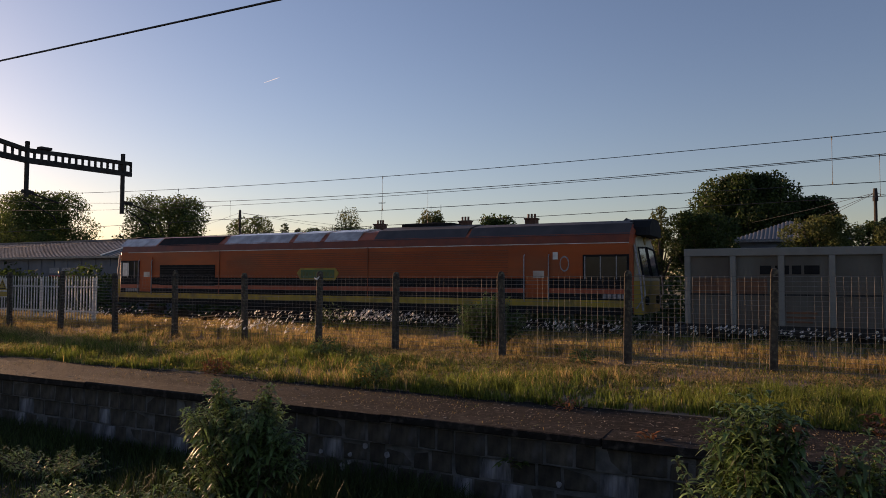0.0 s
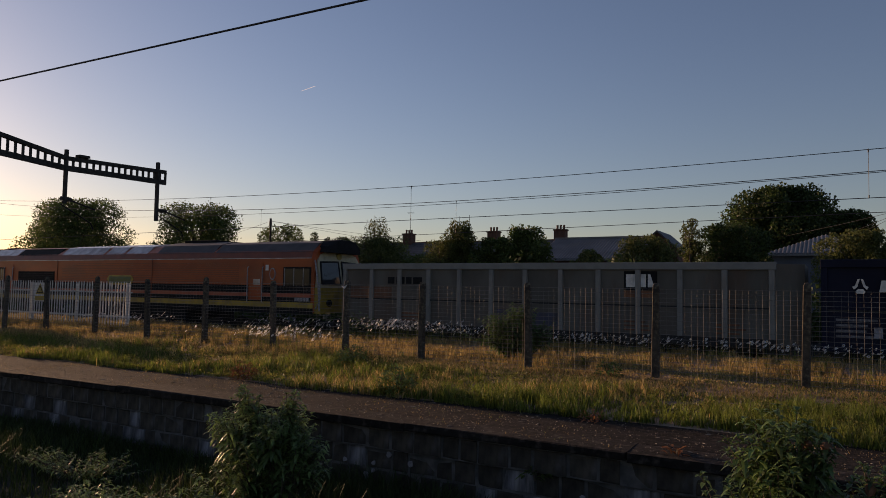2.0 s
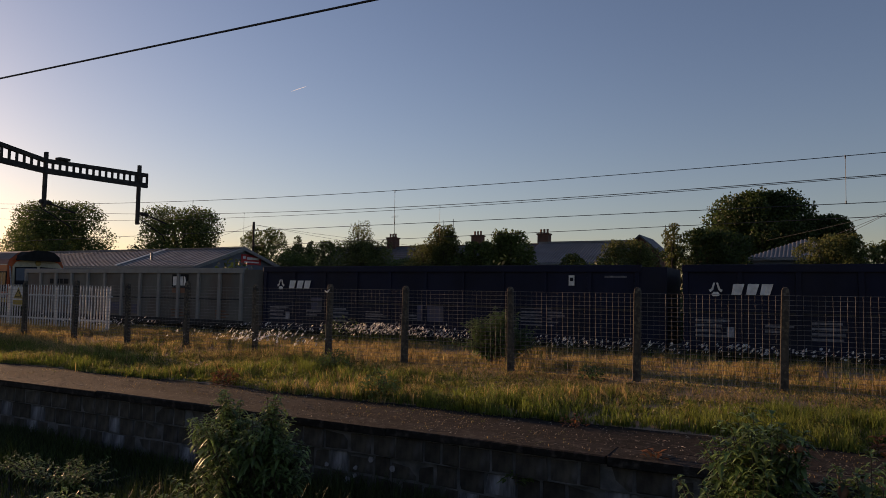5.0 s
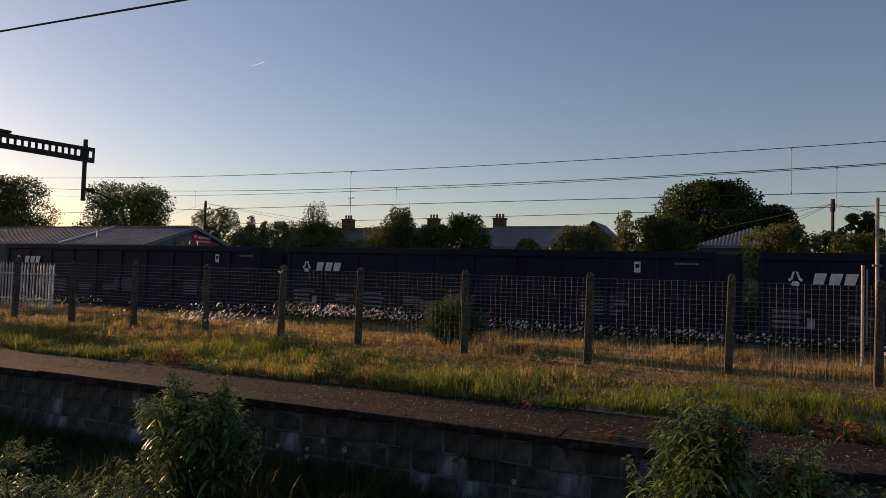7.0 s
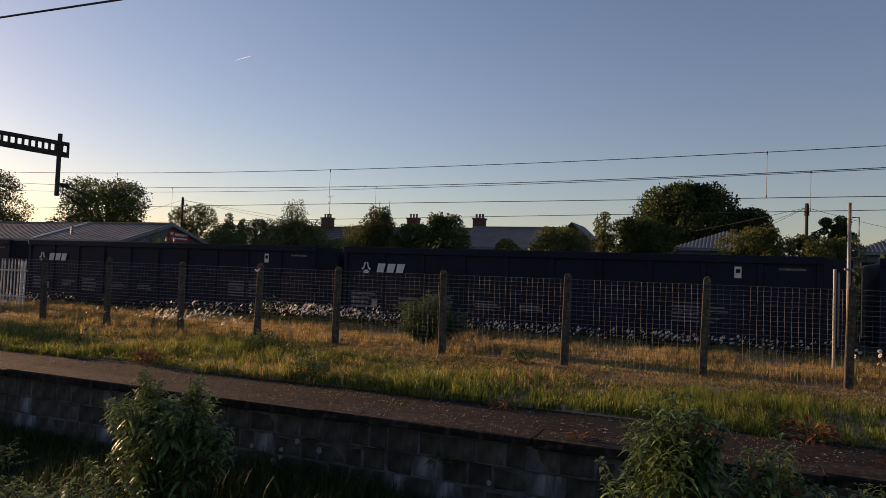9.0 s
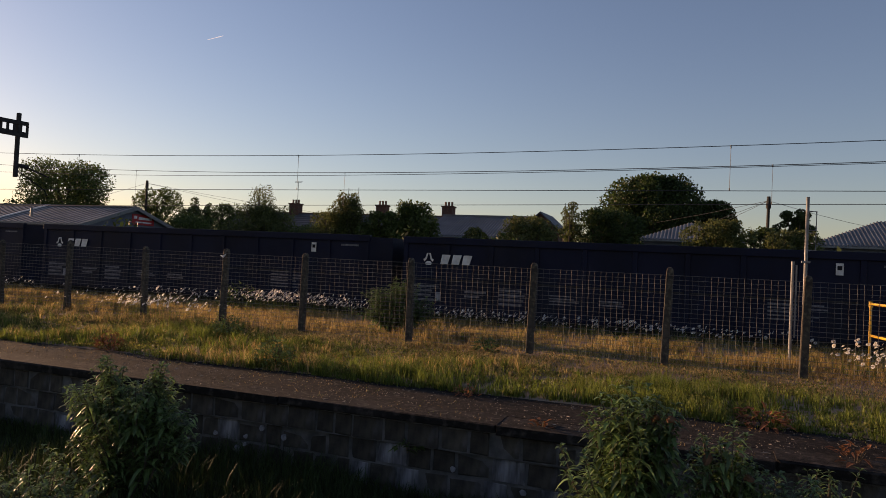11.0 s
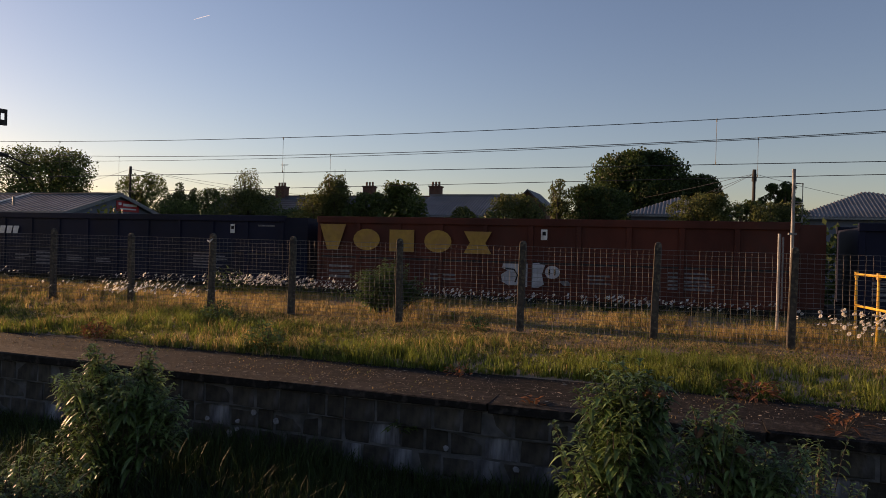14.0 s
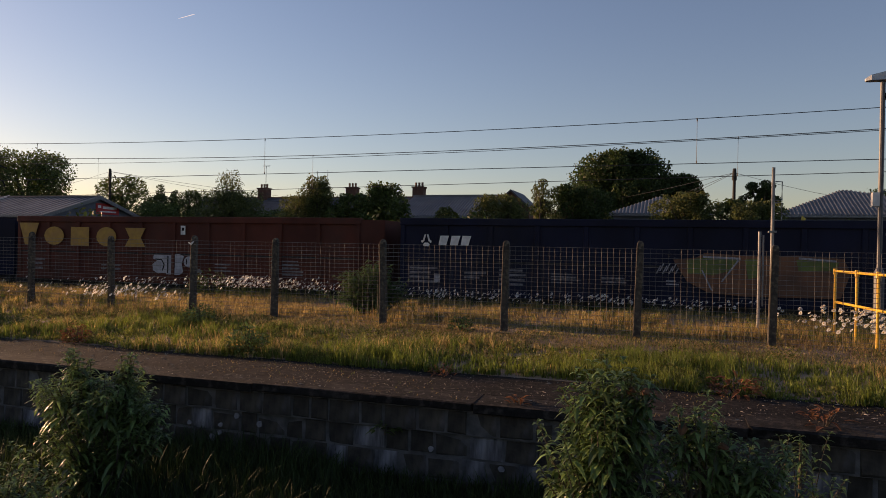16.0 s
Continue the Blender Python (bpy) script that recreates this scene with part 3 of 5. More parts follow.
def open_mark(W, x, z, s, y):
    """Two leaning arms over a low arch, in white paint."""
    for side in (-1, 1):
        painted(W, "mark", [(x + side * s * u, z + s * v) for u, v in ((0.06, 1.0), (0.32, 1.0), (0.62, 0.1), (0.95, -0.05), (0.75, -0.42), (0.35, -0.05))], "white", "white leaning mark", y)
    painted(W, "mark", [(x + s * u, z + s * v) for u, v in ((-0.6, -0.72), (-0.3, -0.35), (0.3, -0.35), (0.6, -0.72), (0.42, -0.95), (-0.42, -0.95))], "white", "white arched mark", y)


def grey_wagon():
    W = wagon_base("weathered light grey steel box wagon with ribbed sides", WAGONS[0], "wagon_grey", "wagon_rib", 3.09, 12, 0.075, "")
    placard(W, "dark_panel", 9.3, 2.36, 10.17, 2.86, "black", label="dark panel")
    for x0, x1, lean in ((9.36, 9.62, 0.26), (9.67, 9.88, 0.21), (9.93, 10.1, 0.06)):
        painted(W, "name_shape", [(x0, 2.44), (x1, 2.44), (x0 + lean, 2.78), (x0, 2.78)], "white", "plain white painted shape", -1.29)
    placard(W, "rust_panel", 9.3, 2.16, 10.17, 2.35, "graf_rust", label="rusty streaked patch")
    for k, (x0, w) in enumerate(((1.75, 0.25), (2.08, 0.3), (2.44, 0.2), (2.70, 0.32))):
        placard(W, "faded_letter", x0, 2.45, x0 + w, 2.66, "black", label="worn dark paint mark")
    placard(W, "spray_paint", 5.6, 1.3, 6.4, 1.75, "graf_blue")
    placard(W, "spray_paint", 6.7, 1.32, 7.5, 1.7, "graf_blue")
    placard(W, "rust_panel", 0.2, 1.98, 1.9, 2.35, "graf_rust", label="rusty streaked patch")
    for x0 in (2.3, 9.3, 11.6):
        print_rows(W, x0, 1.3, x0 + 0.7, 1.62, 3, "graf_rust")
    return W


def navy_wagon(left, variant):
    W = wagon_base("dark navy steel box wagon with white markings", left, "navy", "navy", 3.14, 10, 0.045)
    open_mark(W, 0.80, 2.52, 0.17, -1.325)
    for x0 in (1.16, 1.49, 1.80):
        painted(W, "name_shape", [(x0 + 0.05, 2.66), (x0 + 0.30, 2.66), (x0 + 0.22, 2.39), (x0, 2.39)], "white", "plain white painted block", -1.325)
    if variant != 2:
        placard(W, "notice", 11.02, 2.58, 11.18, 2.86, "white", y=-1.325)
        placard(W, "notice_mark", 11.05, 2.7, 11.15, 2.8, "black", y=-1.33)
    print_rows(W, 0.3, 1.35, 1.3, 1.85, 4)
    placard(W, "label_plate", 1.05, 1.36, 1.22, 1.6, "faded", y=-1.325)
    print_rows(W, 1.9, 1.5, 2.6, 1.75, 2)
    print_rows(W, 2.9, 1.35, 3.7, 1.85, 4)
    print_rows(W, 4.3, 1.45, 5.1, 1.75, 4)
    print_rows(W, 5.6, 1.5, 6.3, 1.7, 2)
    print_rows(W, 9.6, 1.45, 10.9, 2.0, 6)
    print_rows(W, 12.0, 2.8, 12.6, 2.92, 1)
    if variant == 1:
        placard(W, "spray_paint", 2.1, 1.7, 2.7, 2.1, "graf_blue")
        placard(W, "spray_paint", 6.2, 1.45, 7.1, 1.95, "graf_blue")
    if variant == 2:
        painted(W, "spray_paint", [(7.36, 2.14), (7.9, 2.2), (8.1, 2.32), (9.3, 2.26), (10.2, 2.30), (11.15, 2.24), (11.3, 1.9), (11.1, 1.3), (9.0, 1.28), (8.2, 1.34), (7.7, 1.6)], "graf_rust", "orange-brown sprayed shape", -1.328)
        for line in ([(7.68, 2.14), (8.05, 2.2), (8.9, 2.2), (8.72, 1.9), (8.3, 1.78), (7.7, 1.8)], [(9.02, 2.18), (9.34, 2.2), (9.36, 1.78), (9.1, 1.7)], [(10.15, 2.2), (11.05, 2.16), (11.0, 1.95), (10.2, 1.93)]):
            painted(W, "spray_paint", line, "graf_green", "green sprayed shape", -1.333)
        for line in ([(8.06, 2.25), (8.92, 2.22), (8.92, 2.17), (8.06, 2.2)], [(8.88, 2.2), (8.93, 2.2), (8.52, 1.62), (8.48, 1.62)], [(8.02, 1.9), (8.06, 1.9), (8.3, 1.4), (8.26, 1.4)], [(10.2, 2.26), (11.0, 2.2), (11.0, 2.16), (10.2, 2.21)]):
            painted(W, "spray_line", line, "faded", "pale sprayed line", -1.338)
        for k in range(7):
            x0, z0 = 6.95 + 0.075 * k, 1.78 + 0.06 * (k % 2)
            painted(W, "spray_line", [(x0, z0), (x0 + 0.035, z0), (x0 + 0.13, z0 + 0.2), (x0 + 0.10, z0 + 0.2)], "faded", "pale sprayed zigzag stroke", -1.328)
        print_rows(W, 7.2, 1.5, 7.55, 1.66, 2, "faded")
    return W


def rust_wagon():
    W = wagon_base("rust-red steel box wagon with large faded yellow painted shapes", WAGONS[5], "rust", "rust", 3.14, 10, 0.06, "")
    outlines = [[(0.1, 2.91), (0.96, 2.91), (0.70, 2.16), (0.36, 2.16)], oval(1.21, 2.17, 2.06, 2.79), [(2.36, 2.78), (3.12, 2.78), (3.12, 2.15), (2.36, 2.15)], oval(3.43, 2.16, 4.24, 2.79), [(4.60, 2.77), (5.40, 2.77), (5.22, 2.46), (5.40, 2.16), (4.60, 2.16), (4.78, 2.46)]]
    for line in outlines:
        painted(W, "name_shape", line, "letter_yellow", "large plain faded yellow shape", -1.345)
    placard(W, "notice", 6.75, 2.58, 6.92, 2.86, "white", y=-1.325)
    placard(W, "notice_mark", 6.79, 2.7, 6.88, 2.8, "black", y=-1.33)
    painted(W, "spray_paint", [(5.74, 1.93), (5.70, 1.80), (5.86, 1.74), (5.68, 1.62), (5.72, 1.42), (5.90, 1.33), (6.20, 1.36), (6.22, 1.31), (6.72, 1.30), (6.86, 1.40), (6.80, 1.66), (6.88, 1.90), (6.70, 1.96), (6.3, 1.93)], "graf_pale", "pale sprayed block shape", -1.322)
    painted(W, "spray_paint", oval(6.88, 1.55, 7.28, 1.90), "graf_pale", "pale sprayed round shape", -1.324)
    for line in ([(5.80, 1.80), (6.05, 1.79), (6.16, 1.62), (6.10, 1.42), (6.06, 1.43), (6.12, 1.62), (6.03, 1.755), (5.80, 1.765)], [(6.26, 1.9), (6.30, 1.9), (6.30, 1.36), (6.26, 1.36)], [(6.50, 1.92), (6.54, 1.92), (6.55, 1.52), (6.51, 1.52)], oval(6.97, 1.64, 7.02, 1.82, 8), oval(7.12, 1.64, 7.17, 1.82, 8)):
        painted(W, "spray_line", line, "black", "dark sprayed line", -1.329)
    painted(W, "spray_paint", [(7.25, 1.5), (7.5, 1.52), (7.58, 1.4), (7.4, 1.38)], "print_grey", "pale smeared shape", -1.322)
    print_rows(W, 0.4, 1.35, 1.3, 1.8, 3)
    print_rows(W, 8.0, 1.45, 8.7, 1.75, 3)
    print_rows(W, 10.0, 1.4, 11.2, 1.9, 5)
    print_rows(W, 3.6, 1.4, 4.4, 1.65, 2)
    return W


locomotive()
grey_wagon()
for k, left in enumerate(WAGONS):
    if k not in (0, 5):
        navy_wagon(left, {1: 1, 6: 2}.get(k, 0))
rust_wagon()

# ---- platform wall: coping slabs and stone blocks ----
wall = boxed(-60, EDGE + 0.116, -1.2, 40, EDGE + 0.46, -0.09)
wall = tagged(part("wall_platform", wall, "mortar"), "old platform retaining wall of squared stone blocks", "wall", kind="structure")


def piece_mesh(name, lx, ly, lz, material, seed, wob=0.009):
    """A slightly uneven stone with worn arrises, its front towards -y."""
    random.seed(seed)
    b = bmesh.new()
    c = 0.014
    r = lambda: random.uniform(-wob, wob)
    back = [(0, ly, 0), (lx, ly, 0), (lx, ly, lz), (0, ly, lz)]
    mid = [(r(), c, r()), (lx + r(), c, r()), (lx + r(), c, lz + r()), (r(), c, lz + r())]
    front = [(c + r(), r(), c + r()), (lx - c + r(), r(), c + r()), (lx - c + r(), r(), lz - c + r()), (c + r(), r(), lz - c + r())]
    loft(b, [back, mid, front])
    me = bpy.data.meshes.new(name)
    b.to_mesh(me)
    b.free()
    me.materials.append(M[material])
    return me


tagged(part("bedding", boxed(-60, EDGE + 0.073, -0.325, 40, EDGE + 0.13, -0.088), "mortar", wall))
COURSES = [(-0.32, 0.225, 0.066), (-0.555, 0.225, 0.106), (-0.785, 0.22, 0.109), (-1.01, 0.215, 0.111)]
blocks = [[piece_mesh("block", 0.20 + 0.045 * k, 0.12, 0.222, m, 7 * k + j) for k in range(4)] for j, m in enumerate(("block", "block", "block_pale", "block_pale"))]
coping = [piece_mesh("coping_slab", 2.39, 0.47, 0.095, "coping", 300 + k, 0.01) for k in range(4)]
random.seed(11)
far_vs, far_fs = [], []
for ci, (z, h, inset) in enumerate(COURSES):
    x = -16.0 + 0.13 * ci
    while x < 4.6:
        k = random.randrange(4)
        pale = ci in (1, 2) and random.random() < 0.25
        me = blocks[random.choice((2, 3)) if pale else random.choice((0, 1))][k]
        ob = new("block", me)
        ob.parent = wall
        ob.matrix_basis = pose(x, EDGE + inset + random.uniform(-0.006, 0.006), z + random.uniform(-0.003, 0.003), random.uniform(-0.5, 0.5), 0, random.uniform(-0.7, 0.7))
        x += 0.20 + 0.045 * k + 0.012
    for x0, x1 in ((-59.0, -16.2), (4.9, 30.0)):
        x = x0
        while x < x1:
            n = len(far_vs)
            y = EDGE + inset + 0.004
            far_vs += [(x + a_, y + b_, z + c_) for a_ in (0, 0.3) for b_ in (0, 0.12) for c_ in (0, 0.21)]
            far_fs += [tuple(n + i for i in q) for q in ((0, 1, 3, 2), (4, 6, 7, 5), (0, 4, 5, 1), (2, 3, 7, 6), (0, 2, 6, 4), (1, 5, 7, 3))]
            x += 0.315
tagged(mesh_np("block_run", np.array(far_vs), far_fs, ["block"], parent=wall), kind="stuff")
x, k = -40.0, 0
while x < 12:
    random.seed(400 + k)
    ob = new("coping_slab", coping[k % 4])
    ob.parent = wall
    ob.matrix_basis = pose(x, EDGE + random.uniform(-0.006, 0.006), -0.09 + random.uniform(-0.003, 0.003), 0, random.uniform(-0.04, 0.04), random.uniform(-0.04, 0.04))
    x, k = x + 2.396, k + 1


random.seed(77)
for x, z, r in ((-4.3, -0.38, 0.035), (-4.02, -0.44, 0.04), (-4.6, -0.64, 0.045), (-4.51, -0.58, 0.03), (-4.5, -0.5, 0.03), (-4.9, -0.51, 0.03), (-5.6, -0.48, 0.03), (-2.1, -0.5, 0.03), (-1.4, -0.62, 0.035)):
    b = bmesh.new()
    ring = [(x + r * random.uniform(0.6, 1.1) * math.cos(k * math.tau / 9), z + r * random.uniform(0.6, 1.1) * math.sin(k * math.tau / 9)) for k in range(9)]
    loft(b, [[(px, EDGE + yy, pz) for px, pz in ring] for yy in (0.112 if z < -0.34 else 0.07, 0.096 if z < -0.34 else 0.054)])
    part("lichen_spot", b, "faded", wall, "pale round lichen spot")


# ---- overhead line ----
def gantry():
    G = empty("overhead_gantry", "dark steel lattice portal carrying the overhead wires", "gantry", -34.6, 0, 0)
    for y0, y1, za, zb, w0, w1 in ((21.5, 27.6, 7.95, 8.15, 7.2, 7.3), (2.0, 21.5, 11.4, 7.95, 8.6, 7.2)):
        for dx in (-0.07, 0.07):
            b = bmesh.new()
            loft(b, [[(dx - 0.04, y, z), (dx + 0.04, y, z), (dx + 0.04, y, z + 0.2), (dx - 0.04, y, z + 0.2)] for y, z in ((y0, za - 0.2), (y1, zb - 0.2))])
            part("top_chord", b, "dark_steel", G)
            b = bmesh.new()
            loft(b, [[(dx - 0.04, y, z), (dx + 0.04, y, z), (dx + 0.04, y, z + 0.27), (dx - 0.04, y, z + 0.27)] for y, z in ((y0, w0), (y1, w1))])
            part("bottom_chord", b, "dark_steel", G)
        n = round((y1 - y0) / 0.37)
        for k in range(n + 1):
            f = k / n
            y = y0 + (y1 - y0) * f
            b = boxed(-0.05, y - 0.05, w0 + (w1 - w0) * f, 0.05, y + 0.05, za + (zb - za) * f - 0.05)
            part("batten", b, "dark_steel", G)
    part("drop_post", boxed(-0.10, 21.43, 5.5, 0.10, 21.57, 8.3, 0.01), "dark_steel", G)
    part("drop_post", boxed(-0.10, 26.99, 5.1, 0.10, 27.14, 8.55, 0.01), "dark_steel", G)
    part("near_mast", boxed(-0.16, 1.9, -1.1, 0.16, 2.2, 11.6, 0.01), "dark_steel", G)
    part("mast_cap", boxed(-0.2, 22.1, 8.0, 0.2, 22.7, 8.14, 0.03), "dark_steel", G)
    for y, s in ((27.2, 1), (21.3, 1)):
        b = bmesh.new()
        tube(b, [(0, y, 5.75), (0, y + 0.55 * s, 5.72)], 0.11, 8)
        tube(b, [(0, y + 0.5 * s, 5.7), (0, y + 1.9 * s, 5.35)], 0.045, 6)
        tube(b, [(0, y, 5.45), (0, y + 1.7 * s, 4.6), (0, y + 1.85 * s, 4.3)], 0.03, 6)
        part("cantilever", b, "dark_steel", G)
    return G


gantry()


def wire(name, line, height, r, label, x0=-75.0, x1=45.0, n=80):
    """A wire that runs y = line[0] + line[1] * x, at height(x)."""
    b = bmesh.new()
    tube(b, [(x, line[0] + line[1] * x, height(x)) for x in (x0 + (x1 - x0) * k / n for k in range(n + 1))], r, 5, False)
    return tagged(part(name, b, "cable"), label, "wire", kind="structure")


NEAR_LINE, FAR_LINE = (19.7, -0.057), (23.8, -0.178)
near_cat = lambda x: 4.935 + 0.0009 * (x + 6.5) ** 2
far_cat = lambda x: 5.05 + 0.00077 * (x - 1.0) ** 2
far_aux = lambda x: far_cat(x) - 0.04 - 0.0002 * (x - 4.0) ** 2
wire("contact_wire", NEAR_LINE, lambda x: 3.80, 0.010, "thin dark contact wire above the track")
wire("catenary_wire", NEAR_LINE, near_cat, 0.010, "thin dark catenary wire above the track")
wire("contact_wire", FAR_LINE, lambda x: 3.845, 0.011, "thin dark contact wire above the far track")
wire("catenary_wire", FAR_LINE, far_cat, 0.013, "thin dark catenary wire above the far track")
wire("auxiliary_wire", FAR_LINE, far_aux, 0.010, "thin dark auxiliary wire below the catenary")
for line, zc, cat, xs in ((NEAR_LINE, 3.80, near_cat, (-30.5, -23.4, -12.87, 0.68, 11.0)), (FAR_LINE, 3.845, far_cat, (-28.0, -14.3, 2.0, 13.0))):
    for x in xs:
        y, zm = line[0] + line[1] * x, cat(x)
        b = bmesh.new()
        tube(b, [(x, y, zc), (x, y, zm)], 0.006, 5)
        tube(b, [(x, y, zc - 0.01), (x, y, zc + 0.07)], 0.016, 5)
        tube(b, [(x, y, zm - 0.07), (x, y, zm + 0.02)], 0.016, 5)
        tagged(part("dropper", b, "cable"), "thin dropper between two overhead wires", "wire", "droppers of the overhead line")
b = bmesh.new()
tube(b, [(-60 + 80 * k / 40, 5.2, 1.45 + 5.2 * (0.5145 + 0.0085 * ((-60 + 80 * k / 40) / -5.2 - 0.4))) for k in range(41)], 0.011, 6, False)
tagged(part("feeder_cable", b, "cable"), "dark feeder cable strung over the near trackbed", "wire", kind="structure")


# ---- buildings ----
def warehouse():
    H = empty("warehouse", "low blue-grey clad warehouse with a sheeted pitched roof", "warehouse", -35.2, 32.0, -1.0)
    eave, ridge, dep, ln = 3.95, 5.3, 8.2, 46.0
    b = bmesh.new()
    loft(b, [[(x, 0, 0), (x, dep, 0), (x, dep, eave), (x, dep / 2, ridge - 0.05), (x, 0, eave)] for x in (-ln, 0)])
    part("wall", b, "clad", H)
    for k in range(30):
        part("cladding_rib", boxed(-ln + 1.5 * k + 0.2, -0.03, 0.1, -ln + 1.5 * k + 0.26, 0.0, eave - 0.1), "clad", H)
    for s in (0, 1):
        y0, y1 = (-0.25, dep / 2) if s == 0 else (dep + 0.25, dep / 2)
        n = 92
        for k in range(n):
            xa = -ln - 0.2 + (ln + 0.5) * k / n
            w = (ln + 0.5) / n
            c = bmesh.new()
            loft(c, [[(xa, y, z), (xa + w * 0.7, y, z), (xa + w * 0.8, y, z + 0.035), (xa + w, y, z + 0.035), (xa + w, y, z + 0.06), (xa, y, z + 0.02)] for y, z in ((y0, eave - 0.06), (y1, ridge))])
            part("roof_sheet", c, "roof_sheet", H)
    part("ridge_cap", boxed(-ln - 0.2, dep / 2 - 0.2, ridge + 0.0, 0.3, dep / 2 + 0.2, ridge + 0.09), "roof_sheet", H)
    part("gutter", boxed(-ln - 0.2, -0.4, eave - 0.16, 0.3, -0.24, eave - 0.02), "galv", H)
    for y0, y1 in ((-0.25, dep / 2), (dep / 2, dep + 0.25)):
        za, zb = (eave - 0.1, ridge - 0.02) if y0 < 0 else (ridge - 0.02, eave - 0.1)
        c = bmesh.new()
        loft(c, [[(0.28, y, z - 0.14), (0.34, y, z - 0.14), (0.34, y, z + 0.1), (0.28, y, z + 0.1)] for y, z in ((y0, za), (y1, zb))])
        part("verge", c, "galv", H, "pale metal verge trim")
    c = bmesh.new()
    loft(c, [[(-7.6, y, z + 0.05), (-7.4, y, z + 0.05), (-7.4, y, z + 0.13), (-7.6, y, z + 0.13)] for y, z in ((-0.2, eave - 0.05), (dep / 2, ridge))])
    part("roof_flashing", c, "white", H, "bright flashing strip")
    part("vent_pipe", tube(bmesh.new(), [(-5.6, 1.2, eave + 0.3), (-5.6, 1.2, eave + 0.95)], 0.08, 8), "galv", H)
    s = part("wall_sign", boxed(0.005, 4.0, 4.2, 0.05, 5.95, 4.9), "sign_red", H, "red sign with unreadable white lettering")
    part("sign_bar", boxed(0.05, 4.55, 4.55, 0.056, 5.75, 4.72), "white", s)
    part("sign_bar", boxed(0.05, 4.3, 4.33, 0.056, 5.7, 4.42), "white", s)
    part("sign_mark", boxed(0.05, 4.15, 4.6, 0.056, 4.4, 4.78), "white", s)
    for k, (x, w) in enumerate(((-13.2, 1.1), (-11.8, 1.4))):
        part("front_sign_bar", boxed(x, -0.06, 2.75, x + w, -0.03, 3.15), "faded", H, "pale lettering bar")
    part("front_sign_bar", boxed(-13.3, -0.06, 2.45, -10.3, -0.03, 2.62), "sign_red", H, "red bar")
    part("front_sign_bar", boxed(-13.0, -0.06, 1.95, -10.6, -0.03, 2.25), "faded", H, "pale lettering bar")
    part("roller_door", boxed(-9.0, -0.05, 0.0, -4.5, -0.03, 3.2), "clad", H)
    return H


warehouse()


def terrace_house(x, y, w, ridge_z, chimney=True, base=-1.0):
    H = empty("terrace_house", "red brick terrace house with a slate roof and chimney", "house", x, y, base, "terrace houses beyond the railway")
    rz = ridge_z - base
    ev = rz - 2.3
    part("wall", boxed(0, 0, 0, w, 7, ev), "brick", H)
    for s in (0, 1):
        y0, y1 = (-0.3, 3.5) if s == 0 else (7.3, 3.5)
        n = 9
        for k in range(n):
            f0, f1 = k / n, (k + 1) / n
            b = bmesh.new()
            ya, yb = y0 + (y1 - y0) * f0, y0 + (y1 - y0) * f1
            za, zb = ev - 0.1 + (rz - ev + 0.1) * f0, ev - 0.1 + (rz - ev + 0.1) * f1
            loft(b, [[(xx, ya, za + 0.02), (xx, ya, za + 0.06), (xx, yb, zb + 0.02), (xx, yb, zb - 0.02)] for xx in (-0.02, w + 0.02)])
            part("slate_course", b, "slate", H)
    part("ridge_tiles", boxed(-0.02, 3.38, rz - 0.02, w + 0.02, 3.62, rz + 0.09), "pot", H)
    for k in range(2):
        wx = w * (0.18 + 0.42 * k)
        win = part("window", boxed(wx, -0.05, ev - 1.6, wx + 0.9, -0.01, ev - 0.3), "white", H)
        part("pane", boxed(wx + 0.06, -0.07, ev - 1.54, wx + 0.84, -0.055, ev - 0.36), "glass", win)
    if chimney:
        c = bmesh.new()
        box(c, w - 0.65, 2.95, rz - 0.8, w + 0.65, 4.05, rz + 1.05)
        box(c, w - 0.74, 2.86, rz + 1.05, w + 0.74, 4.14, rz + 1.22)
        st = part("chimney", c, "brick", H)
        for dx in (-0.4, 0.0, 0.4):
            part("chimney_pot", tube(bmesh.new(), [(w + dx, 3.5, rz + 1.2), (w + dx, 3.5, rz + 1.42), (w + dx, 3.5, rz + 1.72)], [0.15, 0.12, 0.14], 10), "pot", st)
    return H


TX, TY, TR = -58.0, 74.0, 7.35
for x, w in ((-58.2, 9.1), (-49.1, 7.8), (-41.3, 4.5), (-36.8, 8.6)):
    terrace_house(x, TY, w, TR)


def antenna(x, y, z0, z1, arms):
    b = bmesh.new()
    tube(b, [(x, y, z0), (x, y, z1)], 0.03, 6)
    for k in range(arms):
        tube(b, [(x - 0.5, y, z1 - 0.12 * k), (x + 0.6 - 0.1 * k, y, z1 - 0.12 * k)], 0.018, 5)
    return tagged(part("roof_aerial", b, "dark_steel"), "thin metal television aerial on a chimney", "aerial", "roof aerials")


antenna(-48.9, 77.5, 8.0, 11.4, 2)
antenna(-41.6, 77.5, 8.0, 10.6, 0)
antenna(-40.2, 77.5, 8.0, 10.7, 0)
antenna(-13.4, 72.0, 4.0, 8.6, 0)


